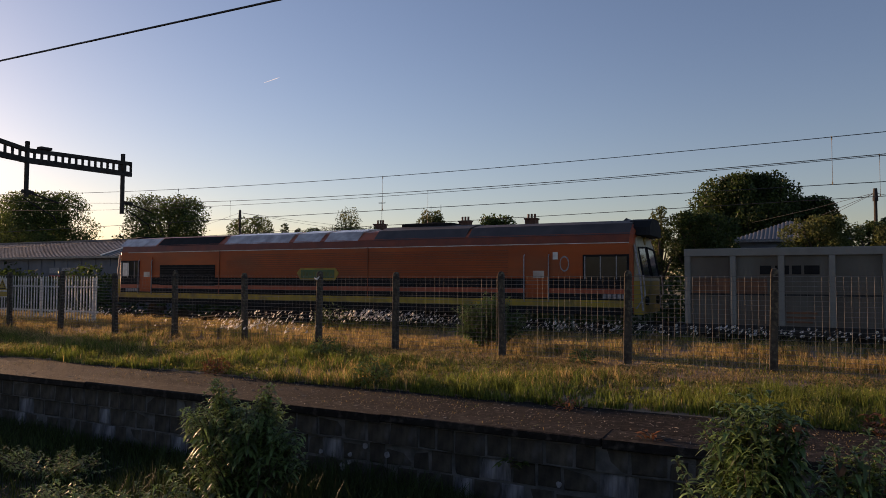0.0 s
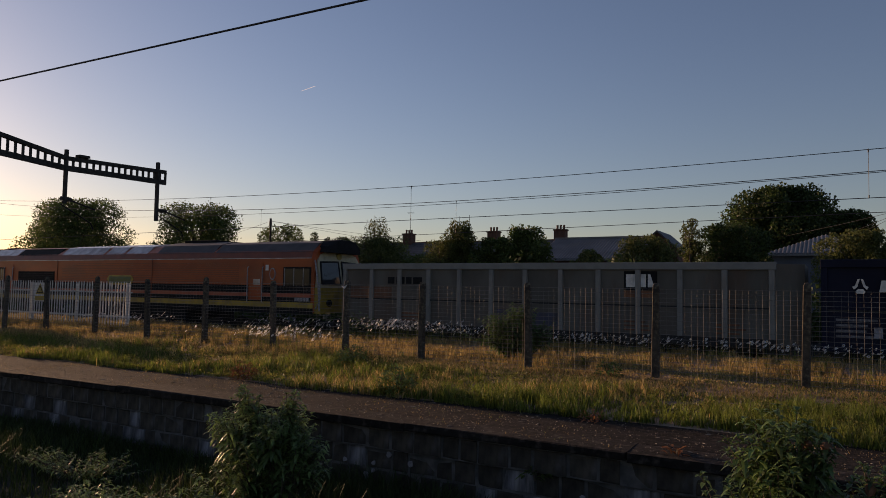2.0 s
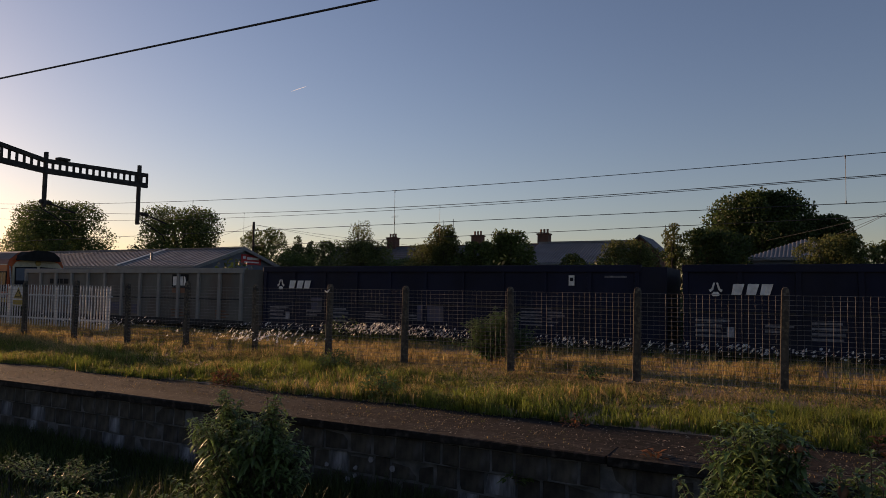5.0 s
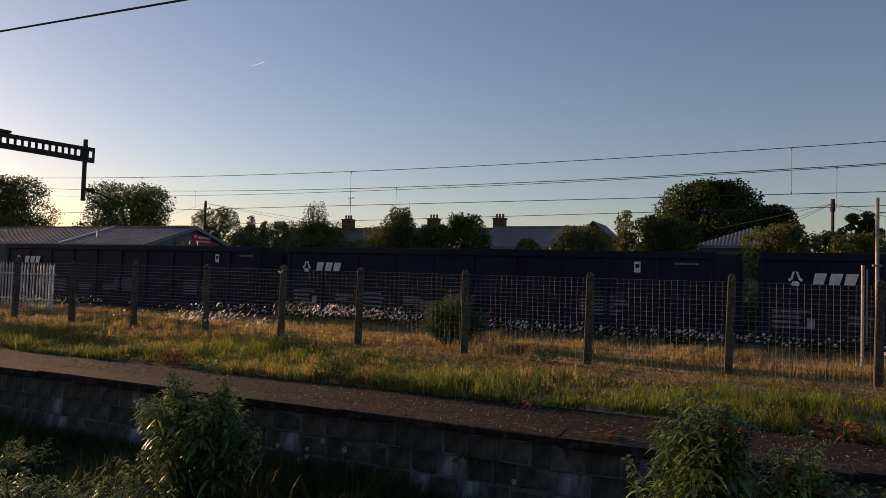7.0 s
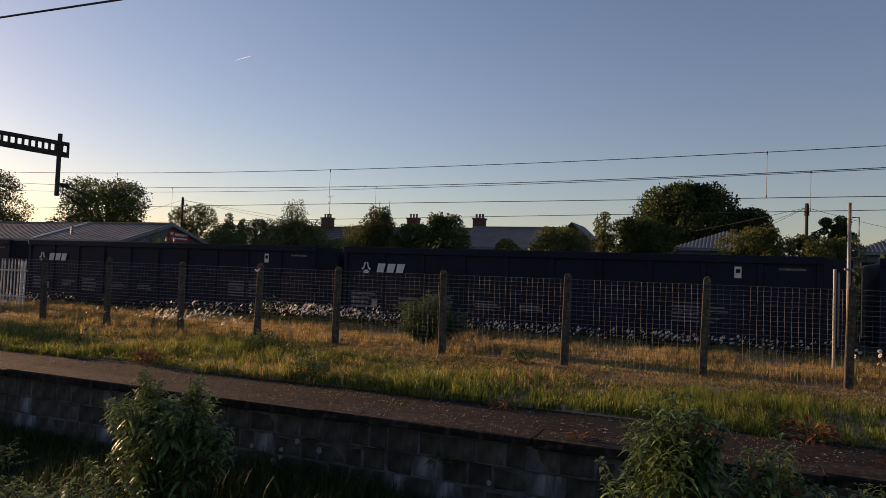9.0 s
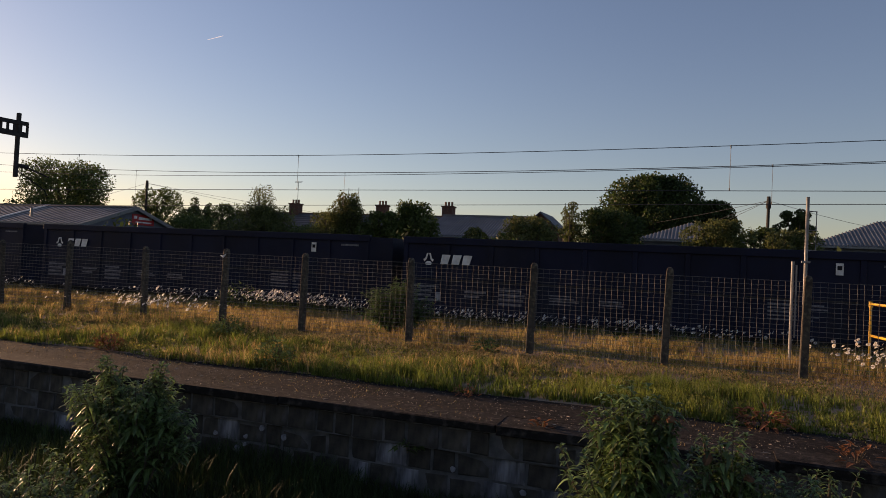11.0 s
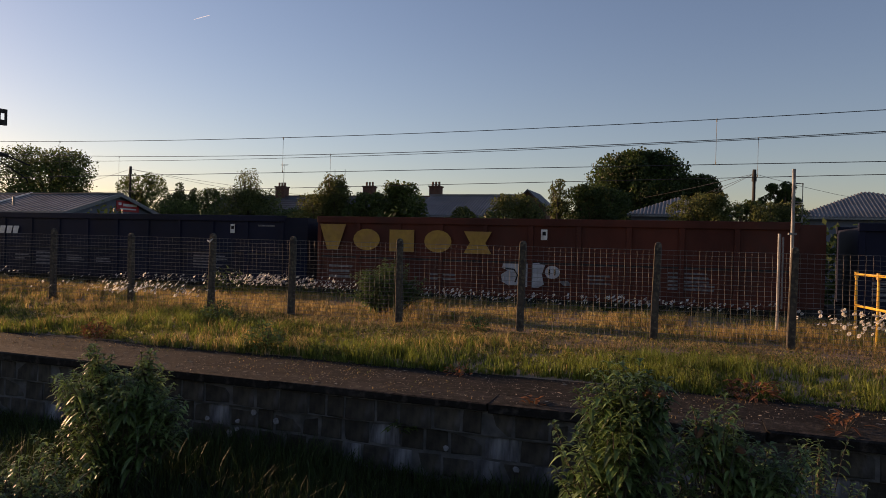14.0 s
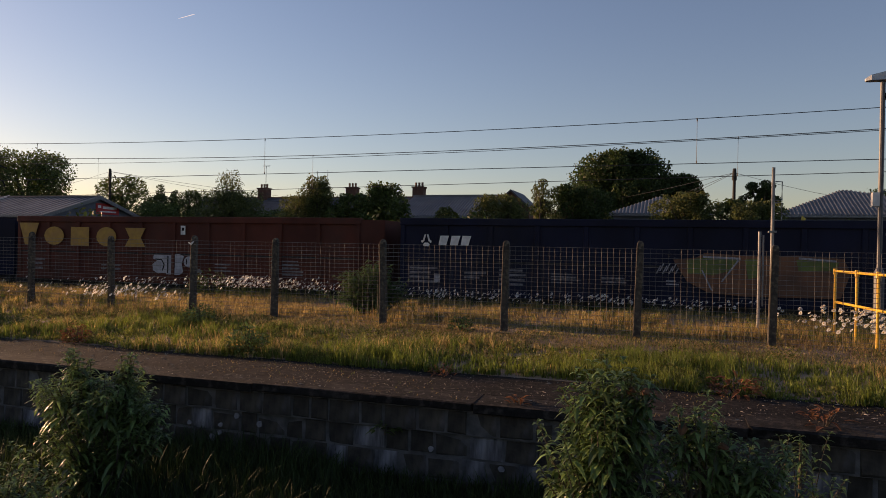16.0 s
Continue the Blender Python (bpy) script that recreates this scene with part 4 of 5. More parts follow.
def sheet_roof(name, label, x0, x1, y0, y1, eave, ridge, hip=True, base=-1.0, apex=None):
    """A shed with corrugated sheets; hipped towards the viewer, or with its ridge along x."""
    H = empty(name, label, "shed", 0, 0, base, "sheds beyond the railway")
    e, r = eave - base, ridge - base
    part("wall", boxed(x0 + 0.3, y0 + 0.3, 0, x1 - 0.3, y1 - 0.3, e), "brick" if not hip else "clad", H)
    step = 0.21
    xm, ym = apex or (x0 + x1) / 2, (y0 + y1) / 2
    n = int((x1 - x0) / step)
    for k in range(n):
        xa, xb = x0 + (x1 - x0) * k / n, x0 + (x1 - x0) * (k + 1) / n
        xc = (xa + xb) / 2

        def topz(x):
            if not hip:
                return ym, r
            f = min(1.0, min((x - x0) / (xm - x0), (x1 - x) / (x1 - xm)) * 1.04)
            return y0 + (ym - y0) * f, e + (r - e) * f
        b = bmesh.new()
        ring0 = [(xa, y0, e - 0.02), (xa + 0.4 * (xb - xa), y0, e + 0.05), (xa + 0.6 * (xb - xa), y0, e + 0.05), (xb, y0, e - 0.02)]
        ring1 = []
        for xx, dz in ((xa, 0.0), (xa + 0.4 * (xb - xa), 0.07), (xa + 0.6 * (xb - xa), 0.07), (xb, 0.0)):
            ty, tz = topz(xx)
            ring1.append((xx, ty, tz + dz - 0.02))
        loft(b, [ring0, ring1])
        part("roof_sheet", b, "roof_sheet", H)
    b = bmesh.new()
    if hip:
        for xx, sgn in ((x0, 1), (x1, -1)):
            vs_ = [b.verts.new(p) for p in ((xx, y0, e), (xm, ym, r - 0.03), (xm, y1, r - 0.03), (xx, y1, e))]
            b.faces.new(vs_ if sgn > 0 else vs_[::-1])
        part("roof_flank", b, "roof_sheet", H)
    else:
        box(b, x0, ym - 0.12, r - 0.02, x1, ym + 0.12, r + 0.12)
        part("ridge_cap", b, "roof_sheet", H)
        b = bmesh.new()
        loft(b, [[(x, ym, r - 0.05), (x, y1, e - 0.05), (x, y1, e + 0.03), (x, ym, r + 0.03)] for x in (x0, x1)])
        part("roof_back", b, "roof_sheet", H)
    part("gutter", boxed(x0, y0 - 0.12, e - 0.14, x1, y0 - 0.01, e - 0.03), "galv", H)
    return H


sheet_roof("shed", "low shed with a hipped corrugated sheet roof", -3.7, 2.4, 44, 52, 3.75, 5.05)
sheet_roof("shed", "low shed with a hipped corrugated sheet roof", 5.6, 17.5, 44, 52, 3.7, 5.4, apex=9.95)
sheet_roof("shed", "low brick shed with a sheeted roof beyond the railway", -18.6, -11.4, 46, 54, 3.65, 5.3, False)

# gable of a further house among the bushes
gb = empty("gabled_house", "brick house gable with a dark tiled roof", "house", -15.5, 70, -1.0)
part("wall", loft(bmesh.new(), [[(-1.9, y, 0), (1.9, y, 0), (1.9, y, 6.6), (0, y, 8.3), (-1.9, y, 6.6)] for y in (0, 6)]), "brick", gb)
for s in (-1, 1):
    part("roof", loft(bmesh.new(), [[(0, y, 8.35), (s * 2.3, y, 6.3), (s * 2.3, y, 6.45), (0, y, 8.52)] for y in (-0.3, 6.2)]), "slate", gb)


# ---- poles ----
def telegraph_pole(x, y, top, spread):
    P = empty("telegraph_pole", "tarred timber telegraph pole with drop wires", "pole", x, y, -1.0, "telegraph poles")
    part("pole", tube(bmesh.new(), [(0, 0, 0), (0, 0, top + 1)], [0.12, 0.085], 10), "timber", P)
    part("cap", tube(bmesh.new(), [(0, 0, top + 0.35), (0, 0, top + 0.5), (0, 0, top + 1.05)], [0.14, 0.14, 0.10], 10), "dark_steel", P)
    for dx, dy, dz in spread:
        part("drop_wire", tube(bmesh.new(), [(dx * f, dy * f, top + 0.8 + dz * f - 0.8 * 4 * f * (1 - f) * 0.25) for f in (0, 0.25, 0.5, 0.75, 1)], 0.012, 4), "cable", P)
    return P


telegraph_pole(-47.4, 50, 7.85, ((-20, 8, -1.4), (14, 20, -1.6), (9, 25, -1.9)))
telegraph_pole(3.6, 45, 6.45, ((-14, 25, -0.6), (-9, 24, -1.6), (-7, 20, -1.9), (12, 20, -0.4)))


def round_post(name, label, x, y, z0, z1, r, material, category="post"):
    P = empty(name, label, category, x, y, z0)
    part("shaft", tube(bmesh.new(), [(0, 0, 0), (0, 0, z1 - z0)], r, 10), material, P)
    return P


P = round_post("sign_post", "slim galvanised steel post with bracket behind the fence", 1.63, 12.42, 0.0, 2.85, 0.027, "galv")
for z0, z1 in ((2.0, 2.28), (2.32, 2.62)):
    part("bracket", tube(bmesh.new(), [(0.03, 0, z0), (0.13, 0, z0), (0.13, 0, z1), (0.03, 0, z1)], 0.012, 6), "galv", P)
part("clip", boxed(-0.06, -0.05, 1.8, 0.06, 0.05, 1.83), "galv", P)
P = round_post("channel_post", "short galvanised channel post in the grass", 1.62, 14.0, 0.0, 1.86, 0.027, "galv")
part("strip", boxed(0.05, -0.02, 0.5, 0.075, 0.02, 1.8), "galv", P)
P = round_post("lamp_post", "tall dark steel lamp post with a flat pale lantern", 3.66, 14.5, 0.0, 4.6, 0.043, "lamp_grey", "lamp post")
part("base", tube(bmesh.new(), [(0, 0, 0), (0, 0, 1.15), (0, 0, 1.25)], [0.085, 0.085, 0.05], 12), "lamp_grey", P)
ln = bmesh.new()
loft(ln, [[(x, -0.1 * k, 4.62), (x, 0.1 * k, 4.62), (x, 0.08 * k, 4.62 + h), (x, -0.08 * k, 4.62 + h)] for x, k, h in ((-0.28, 0.5, 0.05), (-0.2, 1, 0.1), (0.1, 1.1, 0.17), (0.28, 0.8, 0.12))])
part("lantern", ln, "palisade", P, "flat pale grey lantern")
part("bracket", boxed(-0.14, -0.07, 2.35, -0.03, 0.07, 2.6), "palisade", P)
part("bracket", tube(bmesh.new(), [(0.03, 0, 2.15), (0.2, 0, 2.15), (0.2, 0, 2.62), (0.03, 0, 2.62)], 0.014, 6), "lamp_grey", P)
part("camera_box", boxed(0.05, -0.05, 4.28, 0.16, 0.05, 4.4), "dark_steel", P)

G = empty("guard_rail", "yellow painted tubular steel guard rail beside the fence", "railing", 0, 0, 0)
ends = [(2.90, 14.2), (3.02, 13.2), (3.12, 12.35), (3.22, 11.6)]
for x, y in ends:
    part("upright", tube(bmesh.new(), [(x, y, -0.1), (x, y, 1.17)], 0.023, 8), "rail_yellow", G)
for z in (1.17, 0.62):
    part("rail_bar", tube(bmesh.new(), [(x, y, z) for x, y in ends], 0.022, 8), "rail_yellow", G)
for x, y in ends:
    part("clamp", tube(bmesh.new(), [(x, y, 1.11), (x, y, 1.215)], 0.034, 8), "rail_yellow", G)
part("upright", tube(bmesh.new(), [(4.1, 11.6, -0.1), (4.1, 11.6, 1.17)], 0.028, 8), "rail_yellow", G)
for z in (1.17, 0.62):
    part("rail_bar", tube(bmesh.new(), [(3.22, 11.6, z), (4.1, 11.6, z)], 0.026, 8), "rail_yellow", G)

PF = empty("palisade_fence", "galvanised steel palisade fence with pointed pales", "fence", 0, 14.9, 0)
x = -34.0
pale = bmesh.new()
loft(pale, [[(-0.034 * k, 0.0, z), (-0.012 * k, -0.014, z), (0.012 * k, -0.014, z), (0.034 * k, 0.0, z), (0.012 * k, 0.006, z), (-0.012 * k, 0.006, z)] for z, k in ((0, 1), (1.40, 1), (1.5, 0.15))])
first = part("pale", pale, "palisade", PF)
first.location = (x, 0, 0)
while x < -20.2:
    x += 0.152
    ob = new("pale", first.data)
    ob.parent = PF
    random.seed(int(-x * 1000))
    ob.matrix_basis = pose(x, 0, random.uniform(-0.01, 0.01), 0, random.uniform(-0.8, 0.8), 0)
for z in (0.35, 1.15):
    part("cross_rail", boxed(-34, 0.012, z - 0.025, -20.1, 0.05, z + 0.025), "palisade", PF)
for x in (-33.9, -31.2, -28.5, -25.8, -23.1, -20.4):
    part("post", boxed(x - 0.05, 0.05, -0.2, x + 0.05, 0.12, 1.45), "palisade", PF)
ws = empty("warning_sign", "yellow triangular warning sign fixed to the palisade", "sign", -25.1, 14.86, 0.75)
part("plate", boxed(-0.36, -0.006, 0, 0.36, 0.0, 0.68), "palisade", ws, "pale backing plate")
part("triangle", loft(bmesh.new(), [[(-0.27, y, 0.26), (0.27, y, 0.26), (0, y, 0.66)] for y in (-0.012, -0.006)]), "yellow", ws)
part("border", loft(bmesh.new(), [[(-0.2, y, 0.30), (0.2, y, 0.30), (0, y, 0.59)] for y in (-0.015, -0.012)]), "black", ws)
part("field", loft(bmesh.new(), [[(-0.15, y, 0.33), (0.15, y, 0.33), (0, y, 0.54)] for y in (-0.018, -0.015)]), "yellow", ws)
part("caption_bar", boxed(-0.3, -0.012, 0.04, 0.3, -0.006, 0.2), "yellow", ws)


# ---- trees and bushes ----
def leaf_cloud(rng, lumps, count, size, droop=0.0, aspect=0.6):
    """Small leaf faces scattered in the outer part of overlapping lumps (centre, radii)."""
    w = np.array([l[1][0] * l[1][1] * l[1][2] for l in lumps]) ** 0.67
    pick = rng.choice(len(lumps), count, p=w / w.sum())
    c = np.array([l[0] for l in lumps])[pick]
    r = np.array([l[1] for l in lumps])[pick]
    d = rng.normal(size=(count, 3))
    d /= np.linalg.norm(d, axis=1)[:, None]
    p = c + r * d * (rng.uniform(0.35, 1.0, count) ** 0.5)[:, None] * (1 + 0.08 * rng.normal(size=(count, 1)))
    a_ = rng.normal(size=(count, 3))
    a_[:, 2] -= droop
    a_ /= np.linalg.norm(a_, axis=1)[:, None]
    b_ = np.cross(a_, rng.normal(size=(count, 3)))
    b_ /= np.linalg.norm(b_, axis=1)[:, None]
    s = size * rng.uniform(0.6, 1.4, count)[:, None]
    v = np.stack([p - a_ * s * 0.5, p + b_ * s * aspect * 0.5 - a_ * s * 0.05, p + a_ * s * 0.5, p - b_ * s * aspect * 0.5 - a_ * s * 0.05], 1).reshape(-1, 3)
    f = (np.arange(count)[:, None] * 4 + np.arange(4)).tolist()
    return v, f


def tree(name, label, x, y, top, width, seed, leaf="leaf", count=6000, size=0.3, base=-1.0, low=0.35, lumps_n=30, category="tree", spiky=0.0, group="", peak=0.0, dome=0.0):
    rng = np.random.default_rng(seed)
    random.seed(seed)
    if category == "bush":
        count, width, low, lumps_n = int(count * 1.9), width * 1.3, 0.5, 44
    else:
        count, width = int(count * 1.6), width * 1.1
    count, size, lumps_n = int(count * 2.0), size * 0.68, int(lumps_n * 1.7)
    T = empty(name, label, category, x, y, base, group)
    h = top - base
    tr = bmesh.new()
    lean = random.uniform(-0.04, 0.04) * h
    tr_r = 0.022 * h + 0.03
    tube(tr, [(0, 0, -0.2), (lean * 0.3, 0, h * 0.25), (lean * 0.7, 0.05, h * 0.5), (lean, 0.05, h * 0.82)], [tr_r * 1.3, tr_r, tr_r * 0.7, tr_r * 0.15], 9)
    lumps = []
    for k in range(lumps_n):
        u = (k + 0.5) / lumps_n
        z = h * (low + (0.97 - low) * u ** 0.85)
        rel = (z / h - low) / (1 - low)
        span = width * 0.5 * math.sqrt(max(0.05, 1 - (abs(rel - 0.35) / 0.72) ** 2))
        if dome:
            span = width * 0.5 * (max(0.0, 1 - rel ** dome)) ** 0.5
        an = k * 2.4 + random.uniform(-0.5, 0.5)
        d = span * (random.uniform(0.2, 0.86) if dome else random.uniform(0.35, 0.8)) * (1 - 0.5 * peak * rel)
        rad = width * (random.uniform(0.10, 0.17) if dome else random.uniform(0.16, 0.26)) * (1 - 0.3 * rel) * 0.84
        cz = min(z, h - rad * 0.85)
        lumps.append(((d * math.cos(an), d * math.sin(an) * 0.8, cz), (rad, rad, rad * random.uniform(0.7, 1.0) + spiky * rad)))
        if k % 2 == 0:
            s0 = h * (0.2 + 0.35 * u)
            tube(tr, [(lean * 0.5, 0, s0), (d * 0.5 * math.cos(an), d * 0.4 * math.sin(an), (s0 + cz) / 2), (d * math.cos(an), d * 0.8 * math.sin(an), cz)], [tr_r * 0.5, tr_r * 0.3, tr_r * 0.08], 6)
    part("trunk", tr, "bark", T, smooth=True)
    v, f = leaf_cloud(rng, lumps, count, size, 0.2)
    tagged(mesh_np("crown", v, f, [leaf], parent=T), kind="stuff")
    return T


BIG = "trees beyond the railway"
BUSH = "bushes along the railway"
# out of view; added to cast the shadow over the left grass and pavement
tree("shade_tree", "small leafy tree added out of view to shade the platform", -31.0, 12.9, 3.1, 2.2, 29, "leaf", 3600, 0.2, base=-0.05, low=0.25)
tree("broadleaf_tree", "round leafy tree with gaps against the light", -70.4, 45, 10.4, 12.0, 1, "leaf", 17000, 0.29, group=BIG, low=0.12)
tree("broadleaf_tree", "round leafy tree with an uneven crown", -54.8, 48, 9.5, 10.4, 2, "leaf", 16000, 0.28, group=BIG, low=0.08)
tree("broadleaf_tree", "leafy tree with an uneven crown", -82, 52, 8.0, 9.0, 3, "leaf", 5000, 0.36, group=BIG)
tree("conifer", "small dark pointed conifer", -50.4, 60, 7.6, 1.9, 6, "leaf_dark", 1500, 0.22, low=0.1, peak=0.9)
tree("conifer", "small dark pointed conifer", -48.6, 60, 7.0, 1.3, 7, "leaf_dark", 1200, 0.2, low=0.1, peak=1.0)
tree("birch_tree", "thin wispy tree with sparse twigs", -32.3, 46, 7.0, 2.9, 8, "leaf_olive", 1500, 0.17, spiky=0.5)
tree("bush", "low leafy green bush beside the railway", -25.5, 42, 3.9, 3.4, 22, "leaf", 2400, 0.2, low=0.1, category="bush", group="bushes along the railway")
tree("bush", "low leafy green bush beside the railway", -39.0, 46, 4.7, 4.0, 23, "leaf", 2400, 0.22, low=0.1, category="bush", group="bushes along the railway")
tree("broadleaf_tree", "small leafy tree at the end of a terrace", 14.5, 58, 6.2, 5.0, 24, "leaf_olive", 2400, 0.28, group=BIG)
tree("broadleaf_tree", "leafy tree with drooping twigs beside a telegraph pole", -47.9, 52, 7.5, 6.5, 4, "leaf", 4200, 0.24, category="tree", dome=3.0, low=0.3, group=BIG)
tree("broadleaf_tree", "low leafy tree behind a warehouse", -41.4, 50, 5.7, 4.5, 5, "leaf_dark", 2600, 0.24, category="tree", dome=4.0, low=0.3, group=BIG)
tree("bush", "dense olive green bush", -29.2, 42, 5.2, 4.9, 9, "leaf_olive", 4600, 0.19, category="bush", dome=4.0, low=0.3, group=BUSH)
tree("bush", "dense leafy green bush", -38.6, 50, 6.0, 3.5, 10, "leaf", 2400, 0.2, category="bush", dome=4.0, low=0.3, group=BUSH)
tree("bush", "upright spiky bush with pale shoots", -20.3, 38, 5.5, 2.4, 11, "leaf_olive", 3200, 0.17, category="bush", dome=2.0, low=0.3, spiky=0.9)
tree("bush", "broad olive bush with pale shoots", -21.4, 38, 4.5, 3.5, 26, "leaf_olive", 2600, 0.17, category="bush", dome=5.0, low=0.3, group=BUSH)
tree("bush", "leafy dark green bush", -18.0, 38, 4.6, 2.7, 12, "leaf", 2600, 0.2, category="bush", dome=4.0, low=0.3, group=BUSH)
tree("bush", "leafy green bush with long shoots", -16.1, 38, 5.1, 3.3, 13, "leaf", 4200, 0.2, category="bush", dome=2.6, low=0.3, spiky=0.4)
tree("bush", "low bright olive bush", -11.5, 36, 3.7, 1.8, 14, "leaf_olive", 1500, 0.16, category="bush", dome=3.0, low=0.4, group=BUSH)
tree("bush", "low spreading olive bush", -8.9, 38, 4.5, 3.7, 15, "leaf_olive", 3600, 0.17, category="bush", dome=3.0, low=0.3, group=BUSH)
tree("hawthorn", "twiggy small tree with sparse grey leaves", -7.0, 40, 5.6, 2.2, 16, "leaf_olive", 1500, 0.15, category="tree", dome=2.4, low=0.3)
tree("bush", "dark dense bush below a tall tree", -5.2, 41, 5.3, 4.2, 17, "leaf_dark", 5200, 0.19, category="bush", dome=3.5, low=0.3, group=BUSH)
tree("horse_chestnut", "broad domed dark green tree", -3.9, 62, 10.2, 12.0, 18, "leaf_dark", 18000, 0.34, category="tree", dome=1.35, low=0.42, lumps_n=70)
tree("broadleaf_tree", "dark rounded tree below a taller one", 0.9, 62.5, 8.2, 6.6, 28, "leaf_dark", 5400, 0.3, category="tree", dome=1.6, low=0.4, group=BIG)
tree("bush", "olive bush with ivy over a fence", 0.9, 36, 4.4, 3.2, 19, "leaf_olive", 4200, 0.17, category="bush", dome=4.0, low=0.3, group=BUSH)
tree("bush", "leafy green bush beside a shed", 2.9, 39, 4.3, 1.7, 20, "leaf", 1900, 0.17, category="bush", dome=3.0, low=0.3, group=BUSH)
tree("bush", "low olive green leafy bush", 4.0, 38, 4.1, 3.0, 25, "leaf_olive", 2600, 0.17, category="bush", dome=4.0, low=0.3, group=BUSH)
tree("broadleaf_tree", "small dark rounded tree", 6.8, 60, 7.3, 4.4, 21, "leaf_dark", 5200, 0.24, category="tree", dome=2.2, low=0.4, group=BIG)


def hedge(name, label, x0, x1, y, z, seed, leaf, count, size):
    rng = np.random.default_rng(seed)
    n = int((x1 - x0) / 2.2)
    lumps = [((x0 + (x1 - x0) * (k + 0.5) / n, y + rng.uniform(-1, 1), rng.uniform(-0.5, z * 0.45)), (1.7, 1.2, (z + 1) * rng.uniform(0.4, 0.62))) for k in range(n)]
    v, f = leaf_cloud(rng, lumps, count, size)
    return tagged(mesh_np(name, v, f, [leaf]), label, "undergrowth", kind="stuff")


hedge("undergrowth", "tangled undergrowth along the far side of the railway", -70, 24, 29.5, 2.6, 40, "leaf_dark", 32000, 0.26)
hedge("undergrowth", "tangled dark undergrowth behind the railway", -70, 24, 32.5, 2.2, 42, "leaf_dark", 22000, 0.28)
hedge("undergrowth", "distant dark belt of trees", -190, 120, 150, 6.0, 41, "leaf_dark", 14000, 1.1)


# ---- lance-leaved bushes by the platform ----
def lance_leaf(vs, fs, p, d, ln, wd, bend, rng):
    """One folded leaf from p along d, drooping at its tip."""
    d = d / np.linalg.norm(d)
    side = np.cross(d, [0, 0, 1.0])
    side /= (np.linalg.norm(side) + 1e-6)
    up = np.cross(side, d)
    k = len(vs)
    for i, (f, w) in enumerate(((0.0, 0.15), (0.25, 0.85), (0.55, 1.0), (0.8, 0.6), (1.0, 0.02))):
        c = p + d * ln * f - np.array([0, 0, 1.0]) * bend * ln * f * f
        for s in (-1, 0, 1):
            vs.append(c + side * s * wd * w * 0.5 + up * abs(s) * wd * 0.22 * w)
    for i in range(4):
        for j in range(2):
            a_ = k + i * 3 + j
            fs.append((a_, a_ + 1, a_ + 4, a_ + 3))


